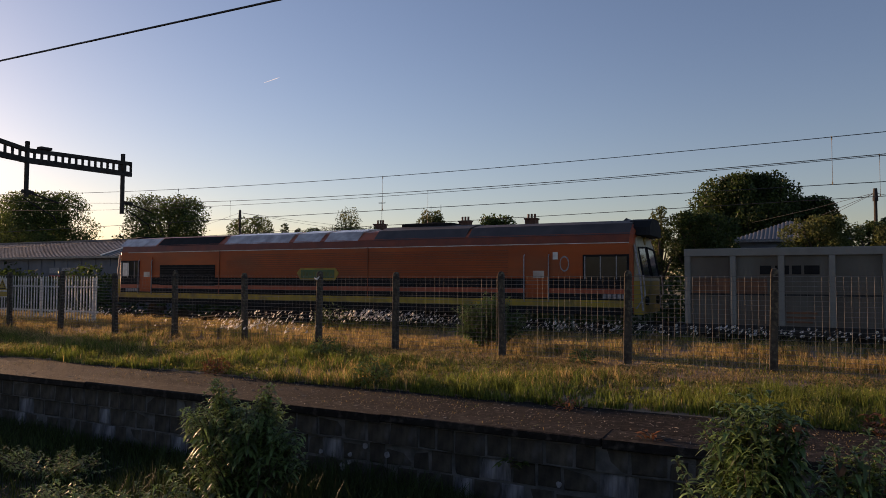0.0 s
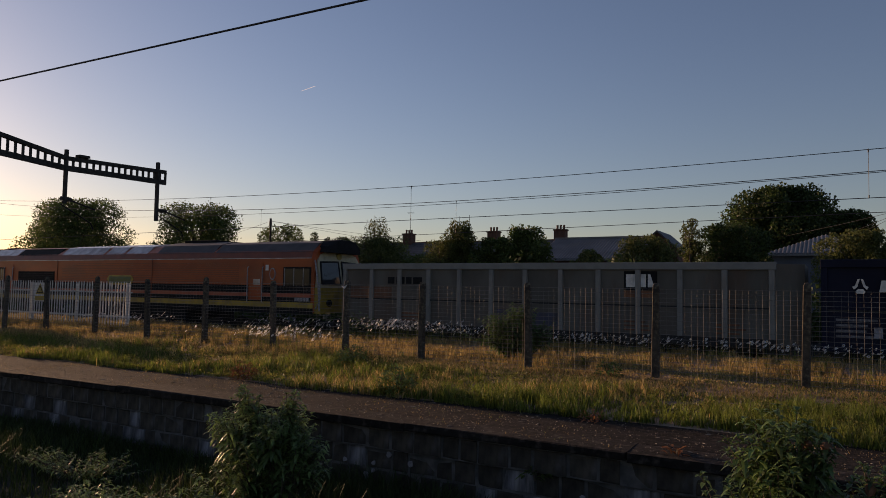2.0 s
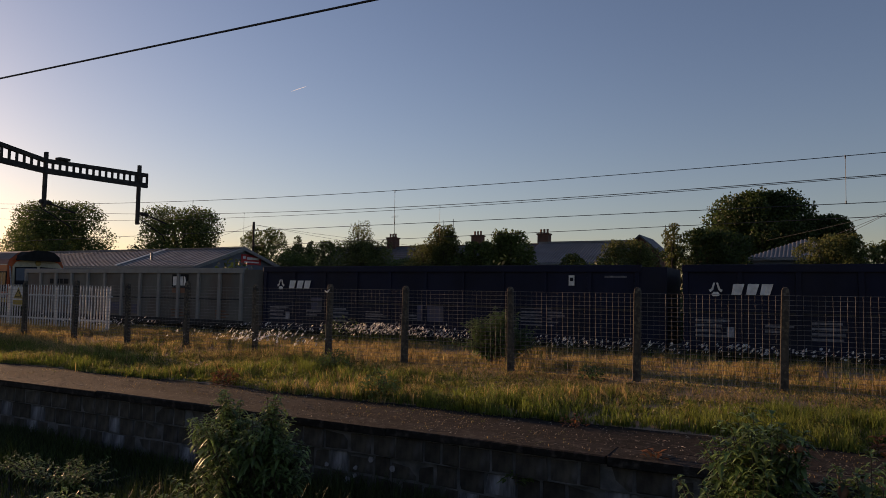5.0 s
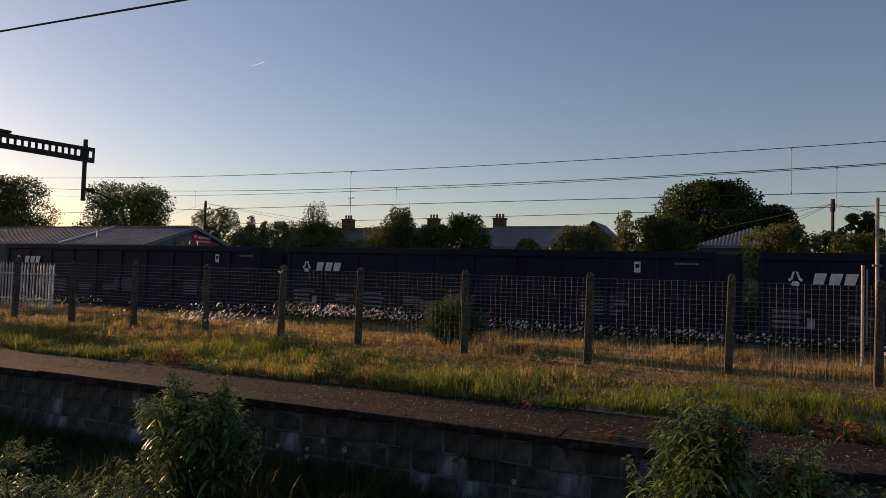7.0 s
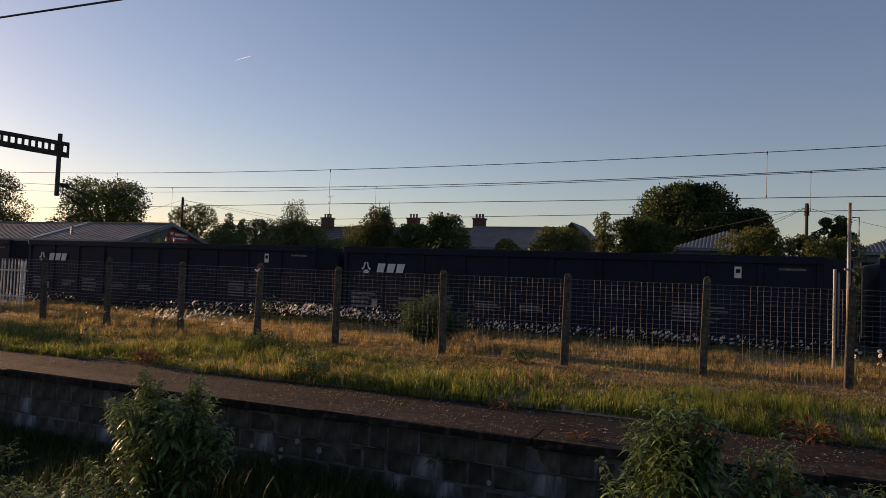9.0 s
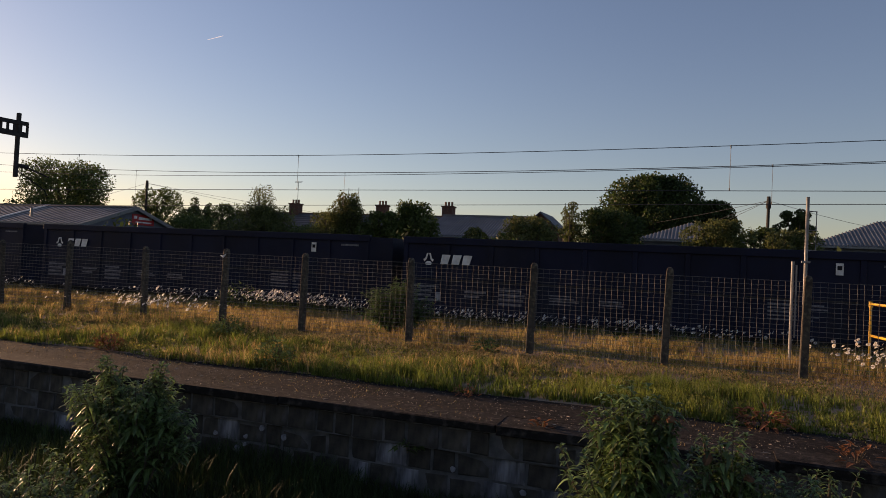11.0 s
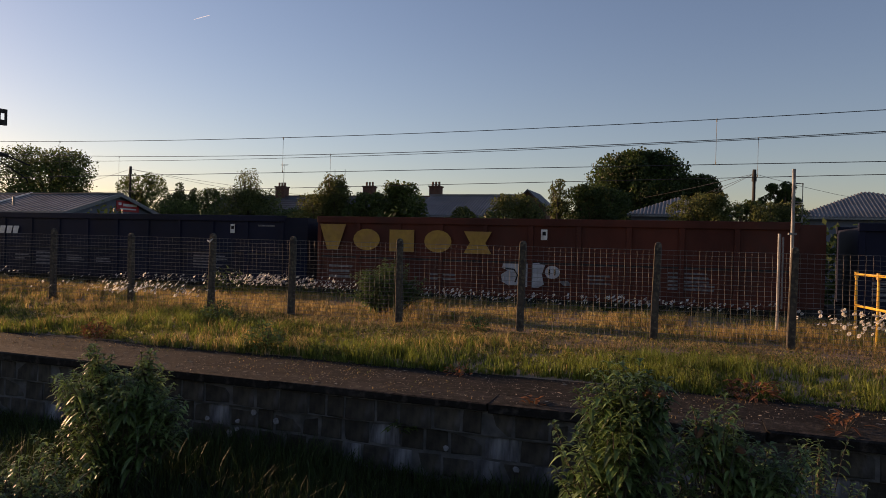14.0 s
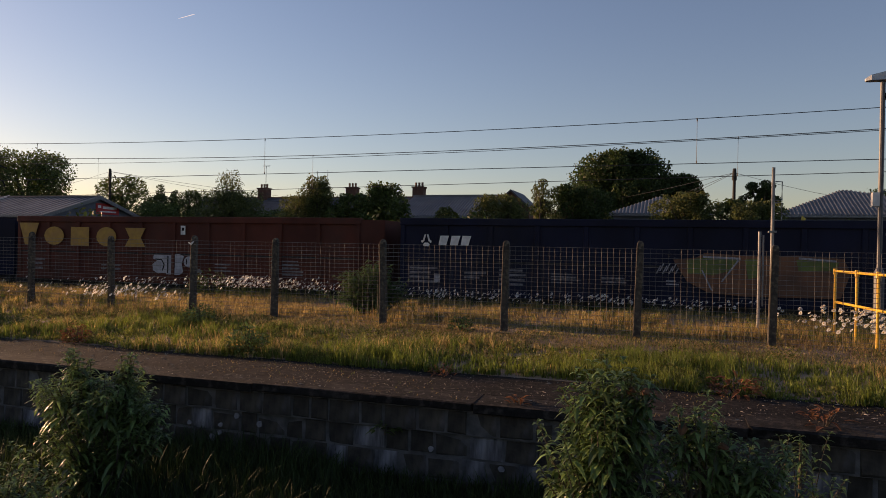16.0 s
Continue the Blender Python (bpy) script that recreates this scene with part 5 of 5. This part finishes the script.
def buddleia(label, x, y, base, lumps, seed, shoots, leaf_len=0.12, heads=0, name="buddleia_bush", leaf="leaf_bud", group="buddleia bushes at the platform wall"):
    """Arching stems that end in drooping leafy shoots; lumps give the crown as (x, y, z, rx, rz) round the foot."""
    rng = np.random.default_rng(seed)
    B = empty(name, label, "bush", x, y, base, group)
    vs, fs = [], []
    twigs = bmesh.new()
    size = np.array([max(0.012, r[3] ** 1.5 * r[4] ** 0.8) for r in lumps])
    for k in range(shoots):
        cx, cy, cz, rx, rz = lumps[rng.choice(len(lumps), p=size / size.sum())]
        d = rng.normal(size=3)
        d[2] = d[2] if d[2] > -0.3 else -d[2]
        d /= np.linalg.norm(d)
        r = rng.uniform(0.3, 1.0) ** 0.5 * (1 + 0.2 * rng.normal())
        tip = np.array([cx + d[0] * rx * r, cy + d[1] * rx * 0.8 * r, max(0.08, cz + d[2] * rz * r)])
        foot = np.array([cx * 0.35 + rng.normal() * 0.05, cy * 0.35 + rng.normal() * 0.05, 0.0])
        out = np.array([d[0], d[1], 0.0])
        mid = foot * 0.35 + tip * 0.65 + np.array([0, 0, 0.12 * tip[2]]) - out * 0.05
        curve = lambda t: (1 - t) ** 2 * foot + 2 * t * (1 - t) * mid + t * t * tip
        pts = [curve(t) for t in (0, 0.25, 0.5, 0.75, 0.9, 1.0)]
        if k % 9 == 0:
            part("stem", tube(bmesh.new(), pts, [0.012, 0.010, 0.008, 0.006, 0.004, 0.003], 5), "bark", B)
        else:
            tube(twigs, pts[2:], [0.005, 0.004, 0.003, 0.002], 4, False)
        length = float(np.linalg.norm(tip - foot))
        first = max(0.25, 1 - rng.uniform(0.30, 0.5) / max(length, 0.3))
        a0 = rng.uniform(0, math.tau)
        for i in range(9):
            t = first + (1 - first) * (i / 8.0) ** 0.85
            q = curve(t)
            a0 += 1.57 + rng.normal() * 0.25
            for side in (0, math.pi):
                if rng.uniform() < 0.12:
                    continue
                el = rng.uniform(-0.1, 0.5) + 0.5 * (i / 8.0)
                way = np.array([math.cos(a0 + side) * math.cos(el), math.sin(a0 + side) * math.cos(el), math.sin(el)])
                ln_ = leaf_len * rng.uniform(0.7, 1.25) * (1 - 0.45 * i / 8.0)
                lance_leaf(vs, fs, q, way, ln_, ln_ * rng.uniform(0.22, 0.34), rng.uniform(0.35, 1.0), rng)
        for i in range(4):
            an = rng.uniform(0, math.tau)
            lance_leaf(vs, fs, tip, np.array([math.cos(an) * 0.6, math.sin(an) * 0.6, 0.8]), leaf_len * 0.55, leaf_len * 0.13, 0.5, rng)
        if k < heads:
            q, ax = pts[4], np.array([rng.uniform(-0.3, 0.3), -0.35, rng.uniform(-0.5, 0.6)])
            part("seed_head", tube(bmesh.new(), [q, q + ax * 0.05, q + ax * 0.12, q + ax * 0.19], [0.012, 0.03, 0.024, 0.006], 7), "seed", B, "dry brown seed head")
    tagged(part("twig_tangle", twigs, "bark", B), kind="stuff")
    tagged(mesh_np("leaves", np.array(vs), fs, [leaf], parent=B), kind="stuff")
    return B


buddleia("tall leafy buddleia growing at the foot of the platform wall", -4.7, 5.0, -0.92, ((-0.3, 0, 1.0, 0.42, 0.26), (0.15, 0, 0.95, 0.5, 0.3), (0.45, 0, 0.75, 0.34, 0.28), (-0.1, 0, 0.45, 0.55, 0.4), (-0.25, 0, 1.3, 0.16, 0.14), (0.3, 0, 1.27, 0.12, 0.12), (-0.72, 0, 0.95, 0.16, 0.12)), 61, 300, 0.135)
buddleia("tall leafy buddleia with dry brown seed heads", -0.24, 4.45, -0.92, ((0.02, 0, 1.45, 0.27, 0.3), (-0.08, 0, 1.1, 0.38, 0.4), (0.02, 0, 0.6, 0.44, 0.5)), 62, 250, 0.135, 7)
buddleia("spreading lower buddleia beside the platform wall", 0.35, 4.6, -0.92, ((-0.12, 0, 1.15, 0.28, 0.34), (0.18, 0, 0.95, 0.3, 0.36), (0.0, 0, 0.55, 0.5, 0.45), (0.4, 0, 0.5, 0.26, 0.4)), 63, 230, 0.125, 5)
buddleia("low spreading buddleia in the trackbed", -4.5, 3.9, -0.92, ((0, 0, 0.42, 0.6, 0.32), (-0.5, 0, 0.36, 0.45, 0.26)), 64, 150, 0.12)
buddleia("low spreading buddleia in the trackbed", -5.3, 3.75, -0.92, ((0, 0, 0.40, 0.6, 0.30), (-0.6, 0.2, 0.3, 0.4, 0.22)), 65, 140, 0.12)
buddleia("low leafy buddleia among the trackbed grass", -7.6, 5.2, -0.92, ((0, 0, 0.22, 0.6, 0.16), (-0.9, 0, 0.2, 0.5, 0.14)), 66, 70, 0.1)
buddleia("sprig of buddleia rooted by the coping", 0.98, 5.7, -0.9, ((0, 0, 0.85, 0.22, 0.2), (0.22, 0, 0.6, 0.16, 0.2)), 67, 16, 0.1)


def weed(label, x, y, h, width, seed, n, leaf, ln, z=0.0):
    rng = np.random.default_rng(seed)
    vs, fs = [], []
    for k in range(n):
        an, r = rng.uniform(0, math.tau), width * 0.5 * math.sqrt(rng.uniform(0, 1))
        q = np.array([r * math.cos(an), r * math.sin(an), h * rng.uniform(0.05, 1.0) * (1 - 0.5 * (2 * r / width) ** 2)])
        d = np.array([math.cos(an) * 0.8 + rng.normal() * 0.4, math.sin(an) * 0.8 + rng.normal() * 0.4, rng.uniform(-0.1, 0.9)])
        lance_leaf(vs, fs, q, d, ln * rng.uniform(0.5, 1.2), ln * rng.uniform(0.25, 0.45), rng.uniform(0.1, 0.6), rng)
    T = empty("weed", label, "plant", x, y, z)
    for k in range(6):
        part("stem", tube(bmesh.new(), [(0, 0, -0.03), (rng.normal() * width * 0.15, rng.normal() * width * 0.15, h * 0.8)], [0.008, 0.003], 4), "bark", T)
    tagged(mesh_np("leaves", np.array(vs), fs, [leaf], parent=T), kind="stuff")
    return T


buddleia("leafy green shrub growing behind the mesh fence", -5.95, 13.7, -0.02, ((-0.1, 0, 0.62, 0.66, 0.4), (0.12, 0, 0.9, 0.36, 0.25), (0.42, 0, 0.45, 0.5, 0.32), (-0.35, 0, 0.35, 0.6, 0.3)), 71, 340, 0.15, name="shrub", leaf="leaf_fence", group="")
weed("low leafy weed by the fence", -7.9, 10.6, 0.36, 0.62, 72, 420, "leaf_fence", 0.1)
weed("low leafy weed at the grass edge", -5.25, 8.1, 0.40, 0.5, 73, 420, "leaf_fence", 0.09)
weed("green bush behind the mesh fence", -11.6, 16.0, 0.75, 1.3, 74, 380, "leaf", 0.14)
weed("small leafy weed by a fence post", -3.4, 11.85, 0.27, 0.42, 75, 150, "leaf_fence", 0.1)
weed("reddish dock seedlings on the platform edge", -7.95, 7.95, 0.28, 0.4, 76, 230, "dock", 0.08)
weed("dry reddish weed at the grass edge", -2.35, 7.65, 0.12, 0.3, 77, 50, "dock", 0.07)
weed("dry curled brown leaf litter on the coping", -1.25, 6.6, 0.06, 0.2, 78, 14, "dock", 0.12)
weed("dry brown dock on the platform edge", 1.35, 6.7, 0.16, 0.3, 79, 26, "dock", 0.12)
weed("mound of dry brown leaves at the grass edge", 0.75, 7.9, 0.2, 0.5, 80, 90, "dock", 0.12)
weed("small fern in a wall joint", -2.55, 6.42, 0.1, 0.22, 81, 36, "leaf", 0.1, -0.36)


# ---- grass and flowers ----
def blades(name, label, rng, px, py, pz, height, width, lean, materials, choice):
    n = len(px)
    an = rng.uniform(0, math.tau, n)
    la = rng.uniform(0, math.tau, n)
    ca, sa = np.cos(an), np.sin(an)
    lx, ly = np.cos(la) * lean * height, np.sin(la) * lean * height
    w = width * rng.uniform(0.6, 1.3, n)
    z0 = np.full(n, 0.0) + pz
    v = np.empty((n, 5, 3))
    for i, s in ((0, -0.5), (1, 0.5)):
        v[:, i] = np.stack([px + s * w * ca, py + s * w * sa, z0 - 0.02], 1)
    for i, s in ((2, 0.42), (3, -0.42)):
        v[:, i] = np.stack([px + lx * 0.35 + s * w * ca, py + ly * 0.35 + s * w * sa, z0 + height * 0.6], 1)
    v[:, 4] = np.stack([px + lx, py + ly, z0 + height * (1 - 0.25 * lean)], 1)
    k = (np.arange(n) * 5)[:, None]
    quads = (k + np.array([0, 1, 2, 3])).tolist()
    tris = (k + np.array([3, 2, 4])).tolist()
    faces = [f for pair in zip(quads, tris) for f in pair]
    return tagged(mesh_np(name, v.reshape(-1, 3), faces, materials, np.repeat(choice, 2).astype(np.int32)), label, "grass", kind="stuff")


def patchy(x, y, s, seed):
    """Smooth patches in 0..1 over the ground."""
    r = np.random.default_rng(seed)
    out = np.zeros(len(x))
    for _ in range(7):
        a_, ph = r.uniform(0, math.tau), r.uniform(0, math.tau)
        f = s * r.uniform(0.5, 1.8)
        out += np.sin((x * math.cos(a_) + y * math.sin(a_)) * f + ph)
    return np.clip(0.5 + out / 7.0 * 1.3, 0, 1)


rng = np.random.default_rng(5)
tufts, each = 46000, 11
n = tufts * each
tx = rng.uniform(-30, 6.5, tufts)
ty = GRASS_Y + (17.2 - GRASS_Y) * rng.uniform(0, 1, tufts) ** 1.3
vigour = np.repeat(np.exp(rng.normal(0, 0.38, tufts)), each)
gx = np.repeat(tx, each) + rng.normal(0, 0.024, n)
gy = np.maximum(np.repeat(ty, each) + rng.normal(0, 0.024, n), GRASS_Y - 0.2)
edge = GRASS_Y + 0.32 * (patchy(gx, gx * 0, 1.6, 1) - 0.45)
green = np.clip(1.28 - (gy - 7.9) / 3.9 + 0.9 * (patchy(gx, gy, 1.1, 2) - 0.5), 0.30, 0.94) * np.where(gx < -4.5, 0.66 + 0.34 * patchy(gx, gy, 0.9, 61), 1.0)
dens = np.where(gy < 10.4, 0.85, 0.35) + np.where(gy < 10.4, 0.15, 0.65) * patchy(gx, gy, 1.7, 3)
bare = (gy > 10.6) & (gy < 12.6) & (gx > -4.5)
keep = (gy > edge) & (rng.uniform(0, 1, n) < np.where(bare, dens * 0.7, dens))
gx, gy, green, bare, vigour = gx[keep], gy[keep], green[keep], bare[keep], vigour[keep]
hgt = (0.07 + 0.16 * patchy(gx, gy, 1.3, 4)) * rng.uniform(0.5, 1.4, len(gx)) * np.where(gy > 12.8, 1.08, 1.0) * (1 - 0.45 * np.exp(-((gy - 12.0) / 0.7) ** 2)) * np.where(bare, 0.6, 1.0)
sel = (0.7 * np.repeat(rng.uniform(0, 1, tufts), each)[keep] + 0.3 * rng.uniform(0, 1, len(gx)) > green).astype(int)
hgt = hgt * np.where(sel == 1, 1.08, 1.0) * (0.35 + 1.25 * patchy(gx, gy, 7.0, 6)) * np.where(gy < 10.5, 0.8, 1.0) * vigour
dry = np.clip((gy - 10.0) / 0.5, 0, 1) * np.clip((12.7 - gy) / 0.4, 0, 1) * np.clip((gx + 7.0) / 2.0, 0, 1)
hgt *= (1 - 0.62 * dry) * (1 + 0.3 * ((gy < 9.8) & (gx > -6.0)))
hgt = np.minimum(hgt, 0.30 + 0.05 * rng.uniform(0, 1, len(gx)))
blades("grass", "patchy green grass and dry straw on the disused platform", rng, gx, gy, 0.0, hgt * 0.72, 0.0075, rng.uniform(0.1, 0.65, len(gx)), ["grass", "straw"], sel)

n = 95000
gx, gy = rng.uniform(-12, 5.5, n), rng.uniform(10.2, 14.6, n)
sel = (rng.uniform(0, 1, n) > 0.08 + 0.34 * patchy(gx, gy, 2.0, 31)).astype(int)
blades("dry_turf", "short dry matted turf on the sandy platform", rng, gx, gy, 0.0, (0.02 + 0.05 * patchy(gx, gy, 3.0, 32)) * rng.uniform(0.5, 1.4, n), 0.008, rng.uniform(0.3, 1.4, n), ["grass", "straw"], sel)

n = 60000
gx, gy = rng.uniform(-20, 5.5, n), GRASS_Y + 0.12 + 3.3 * rng.uniform(0, 1, n) ** 1.2
keep = patchy(gx, gy, 2.2, 51) + 0.25 * (gx < -4) > 0.5
gx, gy = gx[keep], gy[keep]
lumpy = 0.03 + 0.13 * patchy(gx, gy, 5.0, 52) ** 1.5
c = np.stack([gx, gy, lumpy * rng.uniform(0.2, 1.0, len(gx))], 1)
v, f = leaf_cloud(rng, [((0, 0, 0), (1, 1, 1))], len(gx), 0.028, 0.0, 0.7)
v = (v.reshape(-1, 4, 3) - v.reshape(-1, 4, 3).mean(1, keepdims=True) + c[:, None, :]).reshape(-1, 3)
tagged(mesh_np("low_forbs", v, f, ["forb"]), "low clover and small leafy plants among the grass", "plants", kind="stuff")

# grass below the wall: its shade is put into a darker green
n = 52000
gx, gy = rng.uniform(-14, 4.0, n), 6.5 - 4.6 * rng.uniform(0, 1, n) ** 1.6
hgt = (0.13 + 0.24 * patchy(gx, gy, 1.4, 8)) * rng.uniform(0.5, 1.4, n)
blades("trackbed_grass", "tall green grass along the foot of the wall, coloured dark for shade", rng, gx, gy, -0.9, hgt, 0.009, rng.uniform(0.1, 0.7, n), ["grass_shaded"], np.zeros(n, int))

n = 7500
gx, gy = rng.uniform(-22, 5, n), 8.0 - 1.5 * rng.uniform(0, 1, n) ** 1.7
keep = patchy(gx, gy, 3.0, 15) > 0.60 - 0.2 * (gy > 7.45)
gx, gy = gx[keep], gy[keep]
blades("platform_tufts", "sparse dry grass tufts in the asphalt", rng, gx, gy, 0.0, rng.uniform(0.01, 0.035, len(gx)), 0.005, rng.uniform(0.8, 2.2, len(gx)), ["straw", "grass"], (rng.uniform(0, 1, len(gx)) > 0.8).astype(int))


def grit(rng, n):
    """Loose stones, chips and dead stalks lying on the asphalt."""
    px, py = rng.uniform(-22, 5, n), rng.uniform(EDGE + 0.06, GRASS_Y + 0.15, n)
    s, an = rng.uniform(0.003, 0.008, n), rng.uniform(0, math.tau, n)
    lng = np.where(rng.uniform(0, 1, n) > 0.8, rng.uniform(2, 6, n), 1.0)
    u = np.stack([np.cos(an) * s * lng, np.sin(an) * s * lng, np.zeros(n)], 1)
    w = np.stack([-np.sin(an) * s, np.cos(an) * s, np.zeros(n)], 1)
    p = np.stack([px, py, np.full(n, 0.006)], 1)
    top = p + np.array([0, 0, 1.0]) * (s * 0.9)[:, None]
    v = np.stack([p - u, p - w, p + u, p + w, top], 1).reshape(-1, 3)
    k = (np.arange(n) * 5)[:, None]
    f = np.concatenate([(k + np.array(t)) for t in ([0, 1, 4], [1, 2, 4], [2, 3, 4], [3, 0, 4])]).tolist()
    return tagged(mesh_np("grit", v, f, ["grit"]), "pale grit and dead stalks scattered on the platform", "grit", kind="stuff")


grit(rng, 5000)


def daisies(rng, spots):
    """Ox-eye daisies: stalk, tilted ring of petals and a raised eye."""
    vs, fs, mi = [], [], []
    for x, y, h, r in spots:
        k = len(vs)
        vs += [(x - 0.003, y, 0), (x + 0.003, y, 0), (x, y, h)]
        fs.append((k, k + 1, k + 2))
        mi.append(2)
        nrm = Vector((rng.uniform(-1.0, -0.1), rng.uniform(-0.9, 0.1), rng.uniform(0.2, 0.9))).normalized()
        u = nrm.orthogonal().normalized()
        w = nrm.cross(u)
        c = Vector((x, y, h))
        for j in range(9):
            k = len(vs)
            a0 = j * math.tau / 9
            for da, rr in ((-0.16, 0.25), (0.16, 0.25), (0.27, 0.92), (0.0, 1.05), (-0.27, 0.92)):
                vs.append(tuple(c + r * rr * (u * math.cos(a0 + da) + w * math.sin(a0 + da)) - nrm * r * 0.12 * (rr > 0.5)))
            fs.append((k, k + 1, k + 2, k + 3, k + 4))
            mi.append(0)
        k = len(vs)
        for j in range(6):
            vs.append(tuple(c + 0.28 * r * (u * math.cos(j * math.tau / 6) + w * math.sin(j * math.tau / 6)) + nrm * 0.002))
        vs.append(tuple(c + nrm * r * 0.15))
        for j in range(6):
            fs.append((k + j, k + (j + 1) % 6, k + 6))
            mi.append(1)
    return tagged(mesh_np("daisies", np.array(vs), fs, ["petal", "daisy_eye", "grass"], mi), "white ox-eye daisies with yellow centres in the grass", "flowers", kind="stuff")


spots = []
for cx, cy, sx, sy, n, h0, h1 in ((-11.0, 11.8, 0.9, 0.35, 85, 0.32, 0.58), (-9.4, 11.8, 0.5, 0.4, 9, 0.3, 0.5), (-10.3, 15.9, 1.25, 0.7, 210, 0.32, 0.66), (-8.4, 16.3, 0.9, 0.6, 50, 0.25, 0.5),
                                   (-5.0, 16.6, 2.2, 0.4, 120, 0.18, 0.42), (-0.5, 16.7, 2.4, 0.35, 90, 0.18, 0.42), (-14.0, 16.2, 1.5, 0.5, 60, 0.25, 0.5), (3.3, 13.5, 0.75, 0.5, 100, 0.12, 0.6),
                                   (-19.5, 14.2, 2.0, 0.5, 60, 0.3, 0.6), (-12.5, 12.6, 1.5, 0.6, 14, 0.25, 0.45), (2.4, 12.9, 0.3, 0.3, 5, 0.3, 0.5)):
    for _ in range(int(n * 1.7)):
        spots.append((rng.normal(cx, sx * 0.7), min(rng.normal(cy, sy * 0.7), 17.15), rng.uniform(h0, h1) * 0.8 + 0.08, rng.uniform(0.025, 0.038)))
daisies(rng, spots)


def contrail():
    """A short vapour trail, far off and high up."""
    T = new("contrail", None)
    tagged(T, "short thin white vapour trail high in the sky", "contrail", kind="structure")
    b = bmesh.new()
    d = Vector((0.0167, 0.0109, 0.0079)) * 3000
    tube(b, [-d * 0.5, -d * 0.15, d * 0.3, d * 0.5], [0.6, 1.1, 1.3, 0.4], 6)
    part("vapour", b, "vapour", T)
    return T


trail = contrail()
clip_ = bmesh.new()
tube(clip_, [(-9.33, 12.1, 1.46), (-9.25, 12.08, 1.43), (-9.2, 12.1, 1.49)], [0.012, 0.022, 0.01], 6)
tagged(part("wire_insulator", clip_, "white"), "small white insulator on a concrete post", "insulator")


def motions():
    for thing, x0 in moving:
        # the train is still braking gently over the first seconds
        times = [0.5 * k for k in range(8)] + list(range(4, 17))
        walk(thing, [(t, pose(x0 - SPEED * t + 0.72 * max(0.0, 1 - t / 3.6) ** 2, TRACK_A, RAIL)) for t in times])
    walk(trail, [(t, pose(3000 * (-0.6344 + 0.00248 * t), 3000 * (0.7254 + 0.00151 * t), 3000 * (0.2681 + 0.0014 * t))) for t in (0, 4, 8, 12, 16)])


motions()
